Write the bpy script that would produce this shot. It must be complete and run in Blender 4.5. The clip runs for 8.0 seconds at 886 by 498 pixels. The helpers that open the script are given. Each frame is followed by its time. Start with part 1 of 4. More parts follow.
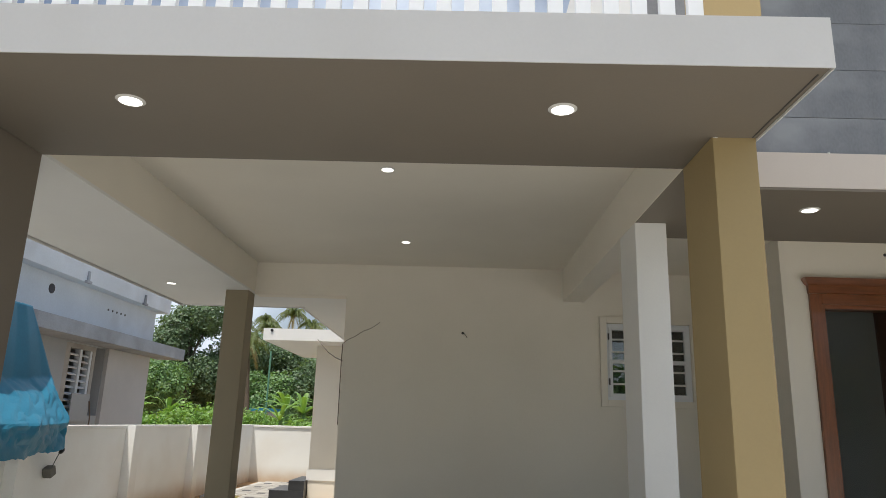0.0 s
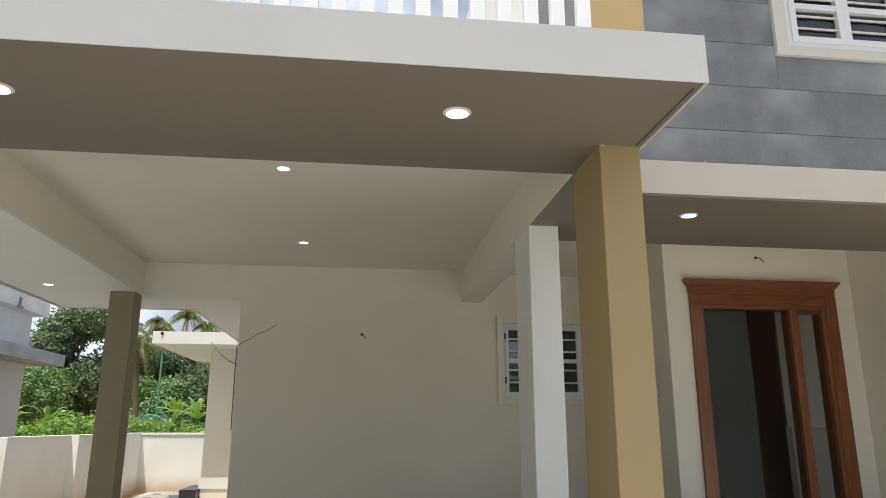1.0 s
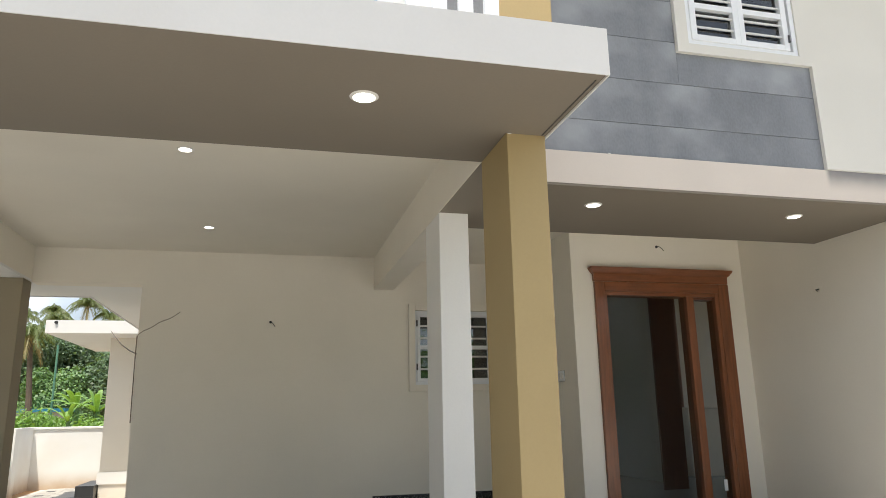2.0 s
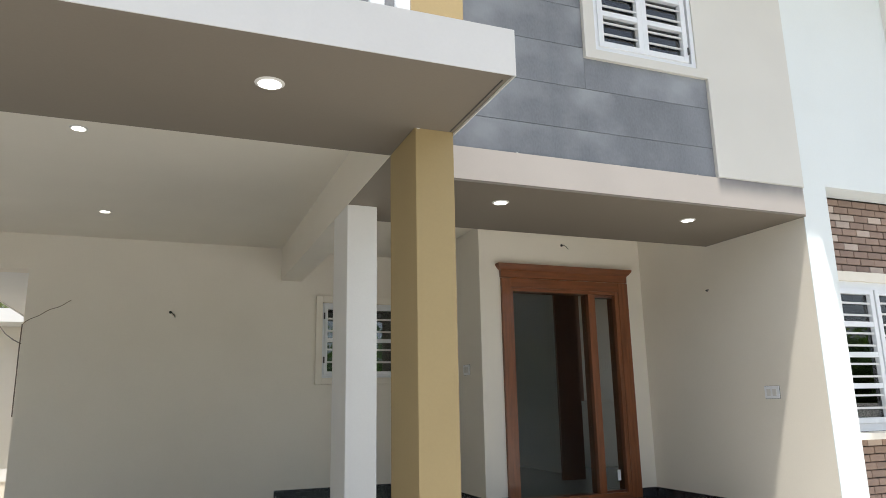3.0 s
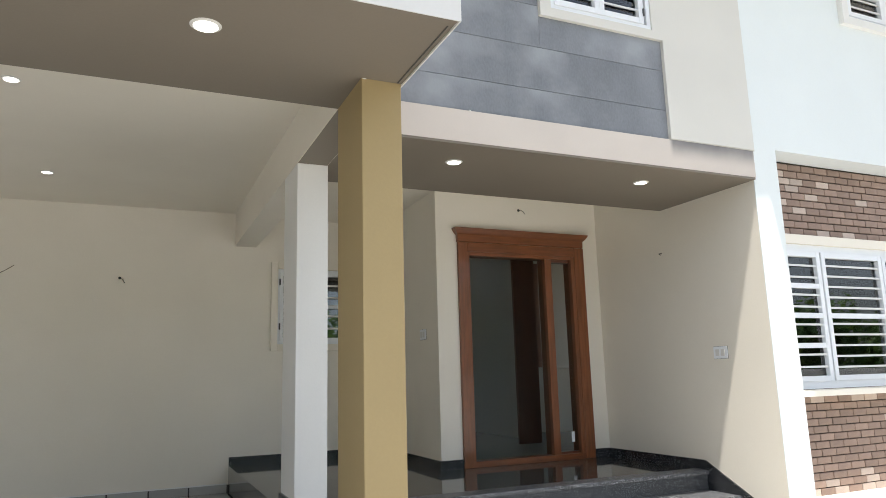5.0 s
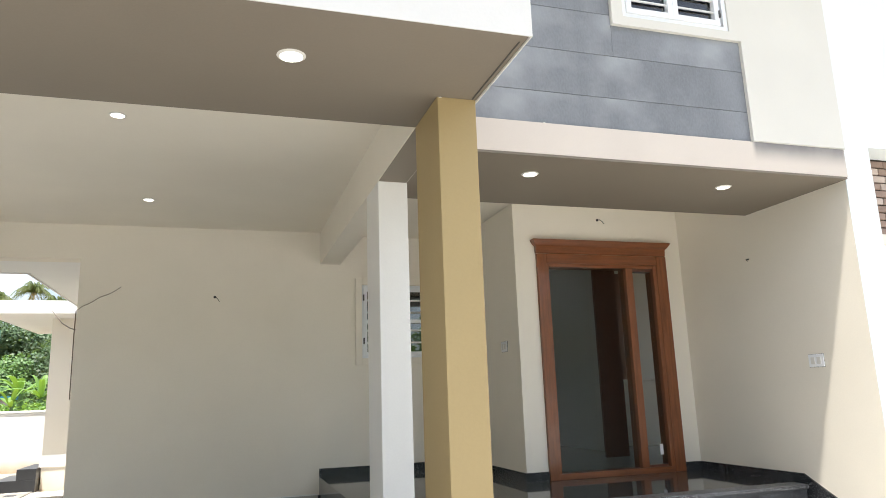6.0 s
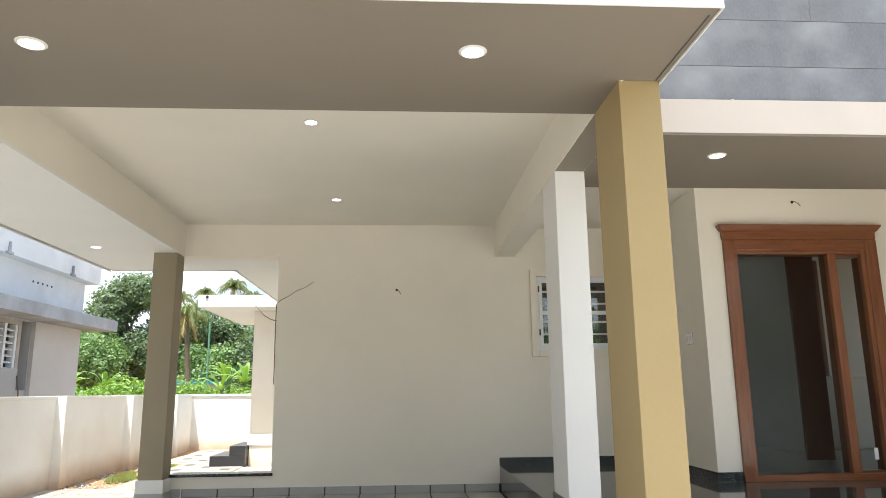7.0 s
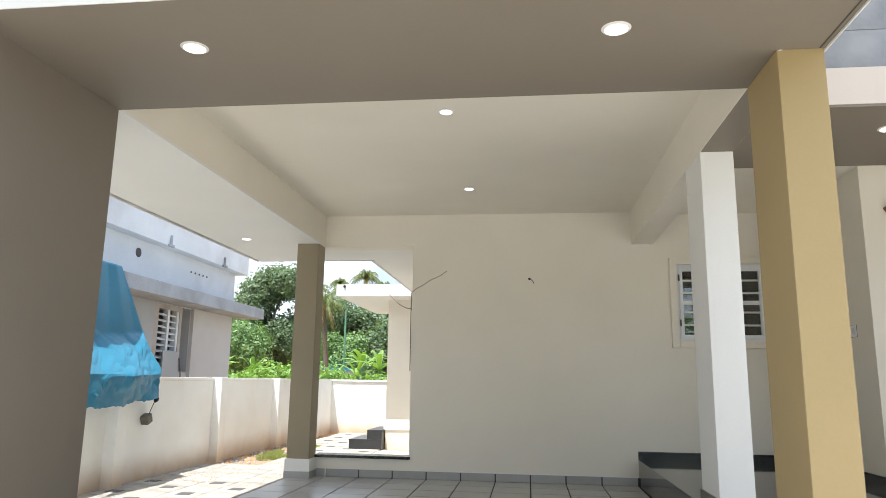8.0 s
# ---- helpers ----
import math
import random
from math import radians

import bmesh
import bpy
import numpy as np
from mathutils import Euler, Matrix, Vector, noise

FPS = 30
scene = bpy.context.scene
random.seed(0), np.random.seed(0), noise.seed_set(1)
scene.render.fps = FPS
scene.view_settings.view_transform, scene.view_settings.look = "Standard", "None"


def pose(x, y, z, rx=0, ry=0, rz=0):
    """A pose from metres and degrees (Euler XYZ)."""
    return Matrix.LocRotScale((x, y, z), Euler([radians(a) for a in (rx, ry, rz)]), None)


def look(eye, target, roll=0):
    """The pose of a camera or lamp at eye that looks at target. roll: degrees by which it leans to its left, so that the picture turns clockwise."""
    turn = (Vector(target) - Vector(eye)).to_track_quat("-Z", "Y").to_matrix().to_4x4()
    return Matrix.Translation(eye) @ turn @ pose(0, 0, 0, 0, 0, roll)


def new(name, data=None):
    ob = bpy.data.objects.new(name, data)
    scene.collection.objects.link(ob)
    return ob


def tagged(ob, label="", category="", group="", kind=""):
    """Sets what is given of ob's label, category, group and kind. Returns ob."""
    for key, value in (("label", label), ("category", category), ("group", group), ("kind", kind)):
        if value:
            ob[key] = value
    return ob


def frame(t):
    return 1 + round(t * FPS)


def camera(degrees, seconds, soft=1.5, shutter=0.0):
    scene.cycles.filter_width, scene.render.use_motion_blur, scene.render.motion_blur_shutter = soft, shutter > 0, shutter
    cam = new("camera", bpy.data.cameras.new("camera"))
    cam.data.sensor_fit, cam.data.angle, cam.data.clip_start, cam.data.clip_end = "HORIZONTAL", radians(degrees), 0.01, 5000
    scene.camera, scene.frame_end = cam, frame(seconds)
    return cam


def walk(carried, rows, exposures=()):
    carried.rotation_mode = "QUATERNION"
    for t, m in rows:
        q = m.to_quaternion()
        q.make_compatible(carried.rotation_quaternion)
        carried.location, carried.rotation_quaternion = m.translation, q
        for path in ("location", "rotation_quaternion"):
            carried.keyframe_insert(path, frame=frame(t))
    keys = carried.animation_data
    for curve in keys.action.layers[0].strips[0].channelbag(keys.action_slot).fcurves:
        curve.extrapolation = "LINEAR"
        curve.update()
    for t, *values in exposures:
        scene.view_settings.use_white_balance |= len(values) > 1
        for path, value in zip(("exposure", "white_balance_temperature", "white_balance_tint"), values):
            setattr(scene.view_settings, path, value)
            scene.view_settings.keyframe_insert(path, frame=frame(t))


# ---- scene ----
cam = camera(65.1, 8.0, soft=0.75)
PATH = [
    (0, (0.078, -0.037, 1.097), (0.035, 1.902, 1.585), 1.75),
    (0.5, (0.091, -0.035, 1.102), (0.207, 1.899, 1.595), 0.81),
    (1, (0.116, -0.038, 1.102), (0.351, 1.886, 1.596), 0.09),
    (1.5, (0.138, -0.028, 1.099), (0.474, 1.888, 1.562), -0.32),
    (2, (0.165, -0.026, 1.101), (0.637, 1.863, 1.558), -1.10),
    (3.3, (0.219, -0.049, 1.095), (0.971, 1.755, 1.522), -1.05),
    (3.5, (0.228, -0.050, 1.087), (1.003, 1.747, 1.502), -1.17),
    (4, (0.257, -0.039, 1.067), (1.080, 1.751, 1.411), -1.89),
    (5.3, (0.318, -0.015, 0.988), (1.113, 1.783, 1.355), -1.68),
    (5.5, (0.312, -0.044, 0.981), (1.082, 1.765, 1.348), -2.28),
    (6, (0.286, -0.087, 0.973), (0.875, 1.780, 1.384), -1.99),
    (6.5, (0.239, -0.091, 0.974), (0.591, 1.837, 1.374), -1.72),
    (7, (0.202, -0.085, 0.960), (0.323, 1.871, 1.361), -0.61),
    (7.5, (0.157, -0.088, 0.957), (0.027, 1.866, 1.362), 0.56),
    (8, (0.133, -0.058, 0.944), (-0.108, 1.892, 1.318), 0.85),
]
EXPOSURES = [(0, -0.3, 6650), (0.5, 0.16, 6750), (1, -0.14, 6850), (1.5, 0.18, 6800), (2, 0.2, 6800), (3.5, 0.13, 6400), (4, 0.38, 6500), (5.5, 0.3, 6500), (6, 0.68, 6650), (6.5, 0.84, 6800), (7, 0.78, 6750), (7.5, 0.82, 6650), (8, 0.72, 6550)]
walk(cam, [(t, look(e, g, r)) for t, e, g, r in PATH], [(t, s, k, 9) for t, s, k in EXPOSURES])

# ---- light ----
world = bpy.data.worlds.new("sky")
scene.world = world
world.use_nodes = True
wn = world.node_tree
wn.nodes.clear()
w_out = wn.nodes.new("ShaderNodeOutputWorld")
w_bg = wn.nodes.new("ShaderNodeBackground")
w_sky = wn.nodes.new("ShaderNodeTexSky")
w_sky.sky_type = "NISHITA"
w_sky.sun_disc = False
SUN_WAY = Vector((0.165, 0.311, -1.0)).normalized()
w_sky.sun_elevation = math.asin(-SUN_WAY.z)
w_sky.sun_rotation = math.atan2(-SUN_WAY.x, -SUN_WAY.y)
w_sky.dust_density = 3.0
w_co = wn.nodes.new("ShaderNodeTexCoord")
w_no = wn.nodes.new("ShaderNodeTexNoise")
w_no.inputs["Scale"].default_value = 2.6
w_no.inputs["Detail"].default_value = 7.0
w_ramp = wn.nodes.new("ShaderNodeValToRGB")
w_ramp.color_ramp.elements[0].position, w_ramp.color_ramp.elements[1].position = 0.42, 0.72
w_mix = wn.nodes.new("ShaderNodeMixRGB")
w_mix.inputs[2].default_value = (9.0, 10.0, 11.6, 1)
wn.links.new(w_co.outputs["Generated"], w_no.inputs["Vector"])
wn.links.new(w_no.outputs["Fac"], w_ramp.inputs["Fac"])
wn.links.new(w_ramp.outputs["Color"], w_mix.inputs[0])
wn.links.new(w_sky.outputs["Color"], w_mix.inputs[1])
wn.links.new(w_mix.outputs["Color"], w_bg.inputs["Color"])
w_bg.inputs["Strength"].default_value = 0.13
wn.links.new(w_bg.outputs["Background"], w_out.inputs["Surface"])

sun = new("sun", bpy.data.lights.new("sun", "SUN"))
sun.data.energy, sun.data.angle, sun.data.color = 5.0, radians(0.6), (1.0, 0.96, 0.9)
sun.matrix_world = Matrix.Translation((0, -5, 20)) @ SUN_WAY.to_track_quat("-Z", "Y").to_matrix().to_4x4()


# ---- materials ----
def mat(name, base, rough=0.6, var=0.12, scale=3.0, fine=60.0, bump=0.15, metal=0.0, dirt=None, dirt_amt=0.0, rand=0.0, coat=0.0, spread=0.0, stretch=(1, 1, 1)):
    """A painted, plastered, stone or wood surface: base colour with broad mottling, fine grain, dirt stains and fine relief."""
    m = bpy.data.materials.new(name)
    m.use_nodes = True
    nt = m.node_tree
    b = nt.nodes["Principled BSDF"]
    co = nt.nodes.new("ShaderNodeTexCoord")
    mp = nt.nodes.new("ShaderNodeMapping")
    mp.inputs["Scale"].default_value = stretch
    nt.links.new(co.outputs["Object"], mp.inputs["Vector"])
    n1 = nt.nodes.new("ShaderNodeTexNoise")
    n1.inputs["Scale"].default_value, n1.inputs["Detail"].default_value = scale, 6.0
    n2 = nt.nodes.new("ShaderNodeTexNoise")
    n2.inputs["Scale"].default_value, n2.inputs["Detail"].default_value = fine, 4.0
    nt.links.new(mp.outputs["Vector"], n1.inputs["Vector"])
    nt.links.new(mp.outputs["Vector"], n2.inputs["Vector"])
    add = nt.nodes.new("ShaderNodeMath")
    add.operation = "MULTIPLY_ADD"
    add.inputs[1].default_value = 0.45
    nt.links.new(n2.outputs["Fac"], add.inputs[0])
    nt.links.new(n1.outputs["Fac"], add.inputs[2])
    mr = nt.nodes.new("ShaderNodeMapRange")
    mr.inputs["From Min"].default_value, mr.inputs["From Max"].default_value = 0.4, 1.05
    mr.inputs["To Min"].default_value, mr.inputs["To Max"].default_value = 1 - var, 1 + var
    nt.links.new(add.outputs[0], mr.inputs["Value"])
    last = mr.outputs["Result"]
    if rand:
        oi = nt.nodes.new("ShaderNodeObjectInfo")
        m2 = nt.nodes.new("ShaderNodeMapRange")
        m2.inputs["To Min"].default_value, m2.inputs["To Max"].default_value = 1 - rand, 1 + rand
        nt.links.new(oi.outputs["Random"], m2.inputs["Value"])
        mu = nt.nodes.new("ShaderNodeMath")
        mu.operation = "MULTIPLY"
        nt.links.new(last, mu.inputs[0])
        nt.links.new(m2.outputs["Result"], mu.inputs[1])
        last = mu.outputs[0]
    if spread:
        ge = nt.nodes.new("ShaderNodeNewGeometry")
        m3 = nt.nodes.new("ShaderNodeMapRange")
        m3.inputs["To Min"].default_value, m3.inputs["To Max"].default_value = 1 - spread, 1 + spread
        nt.links.new(ge.outputs["Random Per Island"], m3.inputs["Value"])
        mu = nt.nodes.new("ShaderNodeMath")
        mu.operation = "MULTIPLY"
        nt.links.new(last, mu.inputs[0])
        nt.links.new(m3.outputs["Result"], mu.inputs[1])
        last = mu.outputs[0]
    vm = nt.nodes.new("ShaderNodeVectorMath")
    vm.operation = "SCALE"
    vm.inputs[0].default_value = base
    nt.links.new(last, vm.inputs["Scale"])
    colour = vm.outputs["Vector"]
    if dirt:
        n3 = nt.nodes.new("ShaderNodeTexNoise")
        n3.inputs["Scale"].default_value, n3.inputs["Detail"].default_value = scale * 0.6, 8.0
        nt.links.new(co.outputs["Object"], n3.inputs["Vector"])
        rp = nt.nodes.new("ShaderNodeMapRange")
        rp.inputs["From Min"].default_value, rp.inputs["From Max"].default_value = 0.5, 0.72
        rp.inputs["To Max"].default_value = dirt_amt
        nt.links.new(n3.outputs["Fac"], rp.inputs["Value"])
        mx = nt.nodes.new("ShaderNodeMixRGB")
        mx.inputs[2].default_value = (*dirt, 1)
        nt.links.new(rp.outputs["Result"], mx.inputs[0])
        nt.links.new(colour, mx.inputs[1])
        colour = mx.outputs["Color"]
    nt.links.new(colour, b.inputs["Base Color"])
    b.inputs["Roughness"].default_value, b.inputs["Metallic"].default_value = rough, metal
    b.inputs["Coat Weight"].default_value = coat
    if bump:
        bp = nt.nodes.new("ShaderNodeBump")
        bp.inputs["Strength"].default_value, bp.inputs["Distance"].default_value = bump, 0.004
        nt.links.new(n2.outputs["Fac"], bp.inputs["Height"])
        nt.links.new(bp.outputs["Normal"], b.inputs["Normal"])
    return m


def glass_mat(name, tint=(0.9, 0.95, 0.93), rough=0.0, ior=1.5):
    m = bpy.data.materials.new(name)
    m.use_nodes = True
    nt = m.node_tree
    nt.nodes.clear()
    out = nt.nodes.new("ShaderNodeOutputMaterial")
    tr = nt.nodes.new("ShaderNodeBsdfTransparent")
    tr.inputs["Color"].default_value = (*tint, 1)
    gl = nt.nodes.new("ShaderNodeBsdfGlossy")
    gl.inputs["Roughness"].default_value = rough
    fr = nt.nodes.new("ShaderNodeFresnel")
    fr.inputs["IOR"].default_value = ior
    mx = nt.nodes.new("ShaderNodeMixShader")
    nt.links.new(fr.outputs["Fac"], mx.inputs["Fac"])
    nt.links.new(tr.outputs["BSDF"], mx.inputs[1])
    nt.links.new(gl.outputs["BSDF"], mx.inputs[2])
    nt.links.new(mx.outputs["Shader"], out.inputs["Surface"])
    return m


def glow_mat(name, colour, strength):
    m = bpy.data.materials.new(name)
    m.use_nodes = True
    b = m.node_tree.nodes["Principled BSDF"]
    b.inputs["Base Color"].default_value = (0.9, 0.9, 0.9, 1)
    b.inputs["Emission Color"].default_value = (*colour, 1)
    b.inputs["Emission Strength"].default_value = strength
    return m


def granite_mat(name, base, fleck, amount, rough):
    m = mat(name, base, rough, 0.25, 9.0, 120.0, 0.0)
    nt = m.node_tree
    b = nt.nodes["Principled BSDF"]
    old = b.inputs["Base Color"].links[0].from_socket
    co = nt.nodes.new("ShaderNodeTexCoord")
    vo = nt.nodes.new("ShaderNodeTexVoronoi")
    vo.inputs["Scale"].default_value = 230.0
    nt.links.new(co.outputs["Object"], vo.inputs["Vector"])
    sep = nt.nodes.new("ShaderNodeSeparateColor")
    nt.links.new(vo.outputs["Color"], sep.inputs["Color"])
    gt = nt.nodes.new("ShaderNodeMath")
    gt.operation = "GREATER_THAN"
    gt.inputs[1].default_value = 1 - amount
    nt.links.new(sep.outputs["Red"], gt.inputs[0])
    mx = nt.nodes.new("ShaderNodeMixRGB")
    mx.inputs[2].default_value = (*fleck, 1)
    nt.links.new(gt.outputs[0], mx.inputs[0])
    nt.links.new(old, mx.inputs[1])
    nt.links.new(mx.outputs["Color"], b.inputs["Base Color"])
    return m


def leaf_mat(name, base, spread=0.5):
    m = mat(name, base, 0.5, 0.2, 2.0, 30.0, 0.0, spread=spread)
    nt = m.node_tree
    b = nt.nodes["Principled BSDF"]
    tl = nt.nodes.new("ShaderNodeBsdfTranslucent")
    tl.inputs["Color"].default_value = (base[0] * 1.8, base[1] * 1.7, base[2] * 0.8, 1)
    mx = nt.nodes.new("ShaderNodeMixShader")
    mx.inputs["Fac"].default_value = 0.3
    out = nt.nodes["Material Output"]
    nt.links.new(b.outputs["BSDF"], mx.inputs[1])
    nt.links.new(tl.outputs["BSDF"], mx.inputs[2])
    nt.links.new(mx.outputs["Shader"], out.inputs["Surface"])
    return m


CREAM = mat("cream_wall_paint", (0.84, 0.787, 0.684), 0.75, 0.035, 1.3, 90.0, 0.12, dirt=(0.62, 0.56, 0.47), dirt_amt=0.12)
COOLWHITE = mat("cool_white_wall_paint", (0.80, 0.845, 0.84), 0.7, 0.03, 1.2, 90.0, 0.12, dirt=(0.62, 0.62, 0.58), dirt_amt=0.1)
WHITE = mat("white_wall_paint", (0.83, 0.82, 0.785), 0.7, 0.03, 1.2, 90.0, 0.12, dirt=(0.62, 0.60, 0.55), dirt_amt=0.12)
FASCIA = mat("pale_fascia_paint", (0.74, 0.725, 0.70), 0.7, 0.03, 2.0, 80.0, 0.1, dirt=(0.6, 0.56, 0.5), dirt_amt=0.15)
STONEPAINT = mat("pale_stone_paint", (0.71, 0.69, 0.635), 0.75, 0.04, 1.3, 90.0, 0.12, dirt=(0.56, 0.54, 0.50), dirt_amt=0.2)
PINK = mat("beige_fascia_paint", (0.665, 0.595, 0.53), 0.7, 0.04, 2.0, 80.0, 0.1, dirt=(0.5, 0.44, 0.4), dirt_amt=0.15)


def add_stain_or_shade(m, x0, x1, ztop, zlow, colour, amount):
    """Soil splash, or painted shade below a joint, between x0 and x1, fading from ztop to zlow, torn up by noise."""
    nt = m.node_tree
    b = nt.nodes["Principled BSDF"]
    old = b.inputs["Base Color"].links[0].from_socket
    co = nt.nodes.new("ShaderNodeTexCoord")
    sp = nt.nodes.new("ShaderNodeSeparateXYZ")
    nt.links.new(co.outputs["Object"], sp.inputs["Vector"])
    no = nt.nodes.new("ShaderNodeTexNoise")
    no.inputs["Scale"].default_value, no.inputs["Detail"].default_value = 4.0, 5.0
    nt.links.new(co.outputs["Object"], no.inputs["Vector"])

    def ramp(sock, a, c, lo=0.0, hi=1.0):
        n = nt.nodes.new("ShaderNodeMapRange")
        n.interpolation_type = "SMOOTHSTEP"
        n.inputs["From Min"].default_value, n.inputs["From Max"].default_value = a, c
        n.inputs["To Min"].default_value, n.inputs["To Max"].default_value = lo, hi
        nt.links.new(sock, n.inputs["Value"])
        return n.outputs["Result"]

    def times(p, q):
        n = nt.nodes.new("ShaderNodeMath")
        n.operation = "MULTIPLY"
        nt.links.new(p, n.inputs[0])
        nt.links.new(q, n.inputs[1])
        return n.outputs[0]

    f = times(times(ramp(sp.outputs["X"], x0, x0 + 0.05), ramp(sp.outputs["X"], x1, x1 - 0.05)), ramp(sp.outputs["Z"], zlow, ztop))
    f = times(f, ramp(no.outputs["Fac"], 0.2, 0.7, 0.7 * amount, amount))
    mx = nt.nodes.new("ShaderNodeMixRGB")
    mx.inputs[2].default_value = (*colour, 1)
    nt.links.new(f, mx.inputs[0])
    nt.links.new(old, mx.inputs[1])
    nt.links.new(mx.outputs["Color"], b.inputs["Base Color"])


# Soft shade under the jutting upper wall, painted into the fascia colour.
add_stain_or_shade(PINK, 3.94, 4.84, 2.73, 2.56, (0.14, 0.14, 0.15), 0.9)
BROWN = mat("taupe_brown_paint", (0.205, 0.173, 0.136), 0.6, 0.05, 1.5, 80.0, 0.1)
YELLOW = mat("mustard_yellow_paint", (0.400, 0.298, 0.142), 0.65, 0.05, 1.5, 80.0, 0.1)
TAUPE = mat("olive_brown_column_paint", (0.305, 0.255, 0.172), 0.65, 0.05, 2.0, 80.0, 0.1)
GREY = mat("grey_slate_cladding", (0.212, 0.222, 0.240), 0.5, 0.26, 3.2, 70.0, 0.2, dirt=(0.35, 0.365, 0.385), dirt_amt=0.85, rand=0.05, stretch=(1.0, 1.0, 0.55))
JOINT = mat("dark_joint", (0.09, 0.09, 0.095), 0.9, 0.1)
UPVC = mat("white_window_frame", (0.82, 0.84, 0.86), 0.35, 0.02, 3.0, 60.0, 0.0)
BAR = mat("white_painted_bar", (0.72, 0.72, 0.70), 0.4, 0.03, 3.0, 60.0, 0.0)
GLASS = glass_mat("window_glass", (0.62, 0.70, 0.70), ior=2.05)
DOORGLASS = glass_mat("door_glass", (0.80, 0.83, 0.81), ior=1.16)
WOOD = mat("polished_red_brown_wood", (0.212, 0.069, 0.024), 0.32, 0.35, 4.0, 30.0, 0.1, stretch=(9, 9, 0.8), coat=0.3)
WOOD_H = mat("polished_red_brown_wood_across", (0.212, 0.069, 0.024), 0.32, 0.35, 4.0, 30.0, 0.1, stretch=(0.8, 9, 9), coat=0.3)
DARKWOOD = mat("dark_brown_door_wood", (0.135, 0.05, 0.03), 0.3, 0.3, 4.0, 30.0, 0.08, stretch=(9, 9, 0.8), coat=0.3)
DARKSTONE = mat("dark_step_stone", (0.032, 0.033, 0.036), 0.35, 0.2, 8.0, 90.0, 0.05)
GRANITE = granite_mat("black_speckled_granite", (0.020, 0.021, 0.024), (0.26, 0.27, 0.28), 0.09, 0.16)
GRANITE_RISER = granite_mat("honed_speckled_granite", (0.026, 0.028, 0.032), (0.28, 0.30, 0.32), 0.15, 0.5)
GRANITE_ROUGH = granite_mat("flamed_speckled_granite", (0.035, 0.036, 0.04), (0.42, 0.43, 0.45), 0.24, 0.38)
POLISHED = granite_mat("polished_dark_floor_granite", (0.055, 0.056, 0.054), (0.10, 0.10, 0.098), 0.2, 0.06)
TILE = mat("grey_floor_tile", (0.40, 0.395, 0.375), 0.3, 0.1, 4.0, 90.0, 0.05, rand=0.08)
GROUT = mat("dark_grout", (0.07, 0.065, 0.06), 0.9, 0.15)
BRICKM = mat("brown_brick_tile", (0.305, 0.215, 0.170), 0.78, 0.2, 7.0, 90.0, 0.4, rand=0.14)
BRICKP = mat("pale_pinkish_brick_tile", (0.50, 0.405, 0.345), 0.78, 0.16, 7.0, 90.0, 0.4, rand=0.12)
MORTAR = mat("dark_mortar", (0.10, 0.075, 0.06), 0.95, 0.2, 8.0)
BWALL = mat("boundary_wall_paint", (0.855, 0.855, 0.82), 0.8, 0.05, 1.2, 60.0, 0.2, dirt=(0.62, 0.52, 0.40), dirt_amt=0.3)
add_stain_or_shade(BWALL, -5.0, 13.0, -0.30, 0.10, (0.52, 0.35, 0.20), 0.8)
NEIGH = mat("weathered_white_plaster", (0.68, 0.75, 0.82), 0.85, 0.10, 1.0, 40.0, 0.3, dirt=(0.36, 0.36, 0.36), dirt_amt=0.55)
NEIGH2 = mat("bare_grey_plaster", (0.40, 0.44, 0.475), 0.9, 0.12, 1.2, 40.0, 0.3, dirt=(0.34, 0.32, 0.30), dirt_amt=0.5)
SLABC = mat("raw_concrete_edge", (0.36, 0.395, 0.44), 0.9, 0.25, 2.0, 40.0, 0.4, dirt=(0.15, 0.15, 0.15), dirt_amt=0.5)
TARP = leaf_mat("blue_plastic_sheet", (0.028, 0.215, 0.345), 0.0)
TARP.node_tree.nodes["Translucent BSDF"].inputs["Color"].default_value = (0.05, 0.50, 0.80, 1)
TARP.node_tree.nodes["Mix Shader"].inputs["Fac"].default_value = 0.14
TARP.node_tree.nodes["Principled BSDF"].inputs["Roughness"].default_value = 0.34
PAVER = mat("pale_concrete_paver", (0.37, 0.355, 0.325), 0.85, 0.2, 5.0, 80.0, 0.4, dirt=(0.15, 0.125, 0.095), dirt_amt=0.85, rand=0.14)
PAVERD = mat("dark_inset_paver", (0.09, 0.09, 0.095), 0.8, 0.15, 5.0, 80.0, 0.2)
SOIL = mat("laterite_soil", (0.40, 0.24, 0.12), 0.95, 0.3, 0.8, 14.0, 0.6, dirt=(0.12, 0.17, 0.045), dirt_amt=0.8)
BLACK = mat("black_cable", (0.02, 0.02, 0.02), 0.5, 0.1, bump=0.0)
CABLE = mat("brown_grey_cable", (0.16, 0.12, 0.09), 0.6, 0.1, bump=0.0)
PLATE = mat("white_switch_plastic", (0.86, 0.87, 0.88), 0.35, 0.02, bump=0.0)
LAMPGLOW = glow_mat("lit_lamp_diffuser", (1.0, 0.97, 0.90), 3.2)
LAMPRIM = mat("white_lamp_rim", (0.72, 0.70, 0.66), 0.4, 0.02, bump=0.0)
BARK = mat("grey_brown_bark", (0.10, 0.085, 0.065), 0.9, 0.3, 5.0, 40.0, 0.6)
LEAF_D = leaf_mat("dark_tree_leaves", (0.12, 0.19, 0.105))
LEAF_M = leaf_mat("mid_green_leaves", (0.14, 0.25, 0.10))
LEAF_B = leaf_mat("bright_green_leaves", (0.18, 0.32, 0.08))
LEAF_P = leaf_mat("palm_leaves", (0.12, 0.165, 0.055))
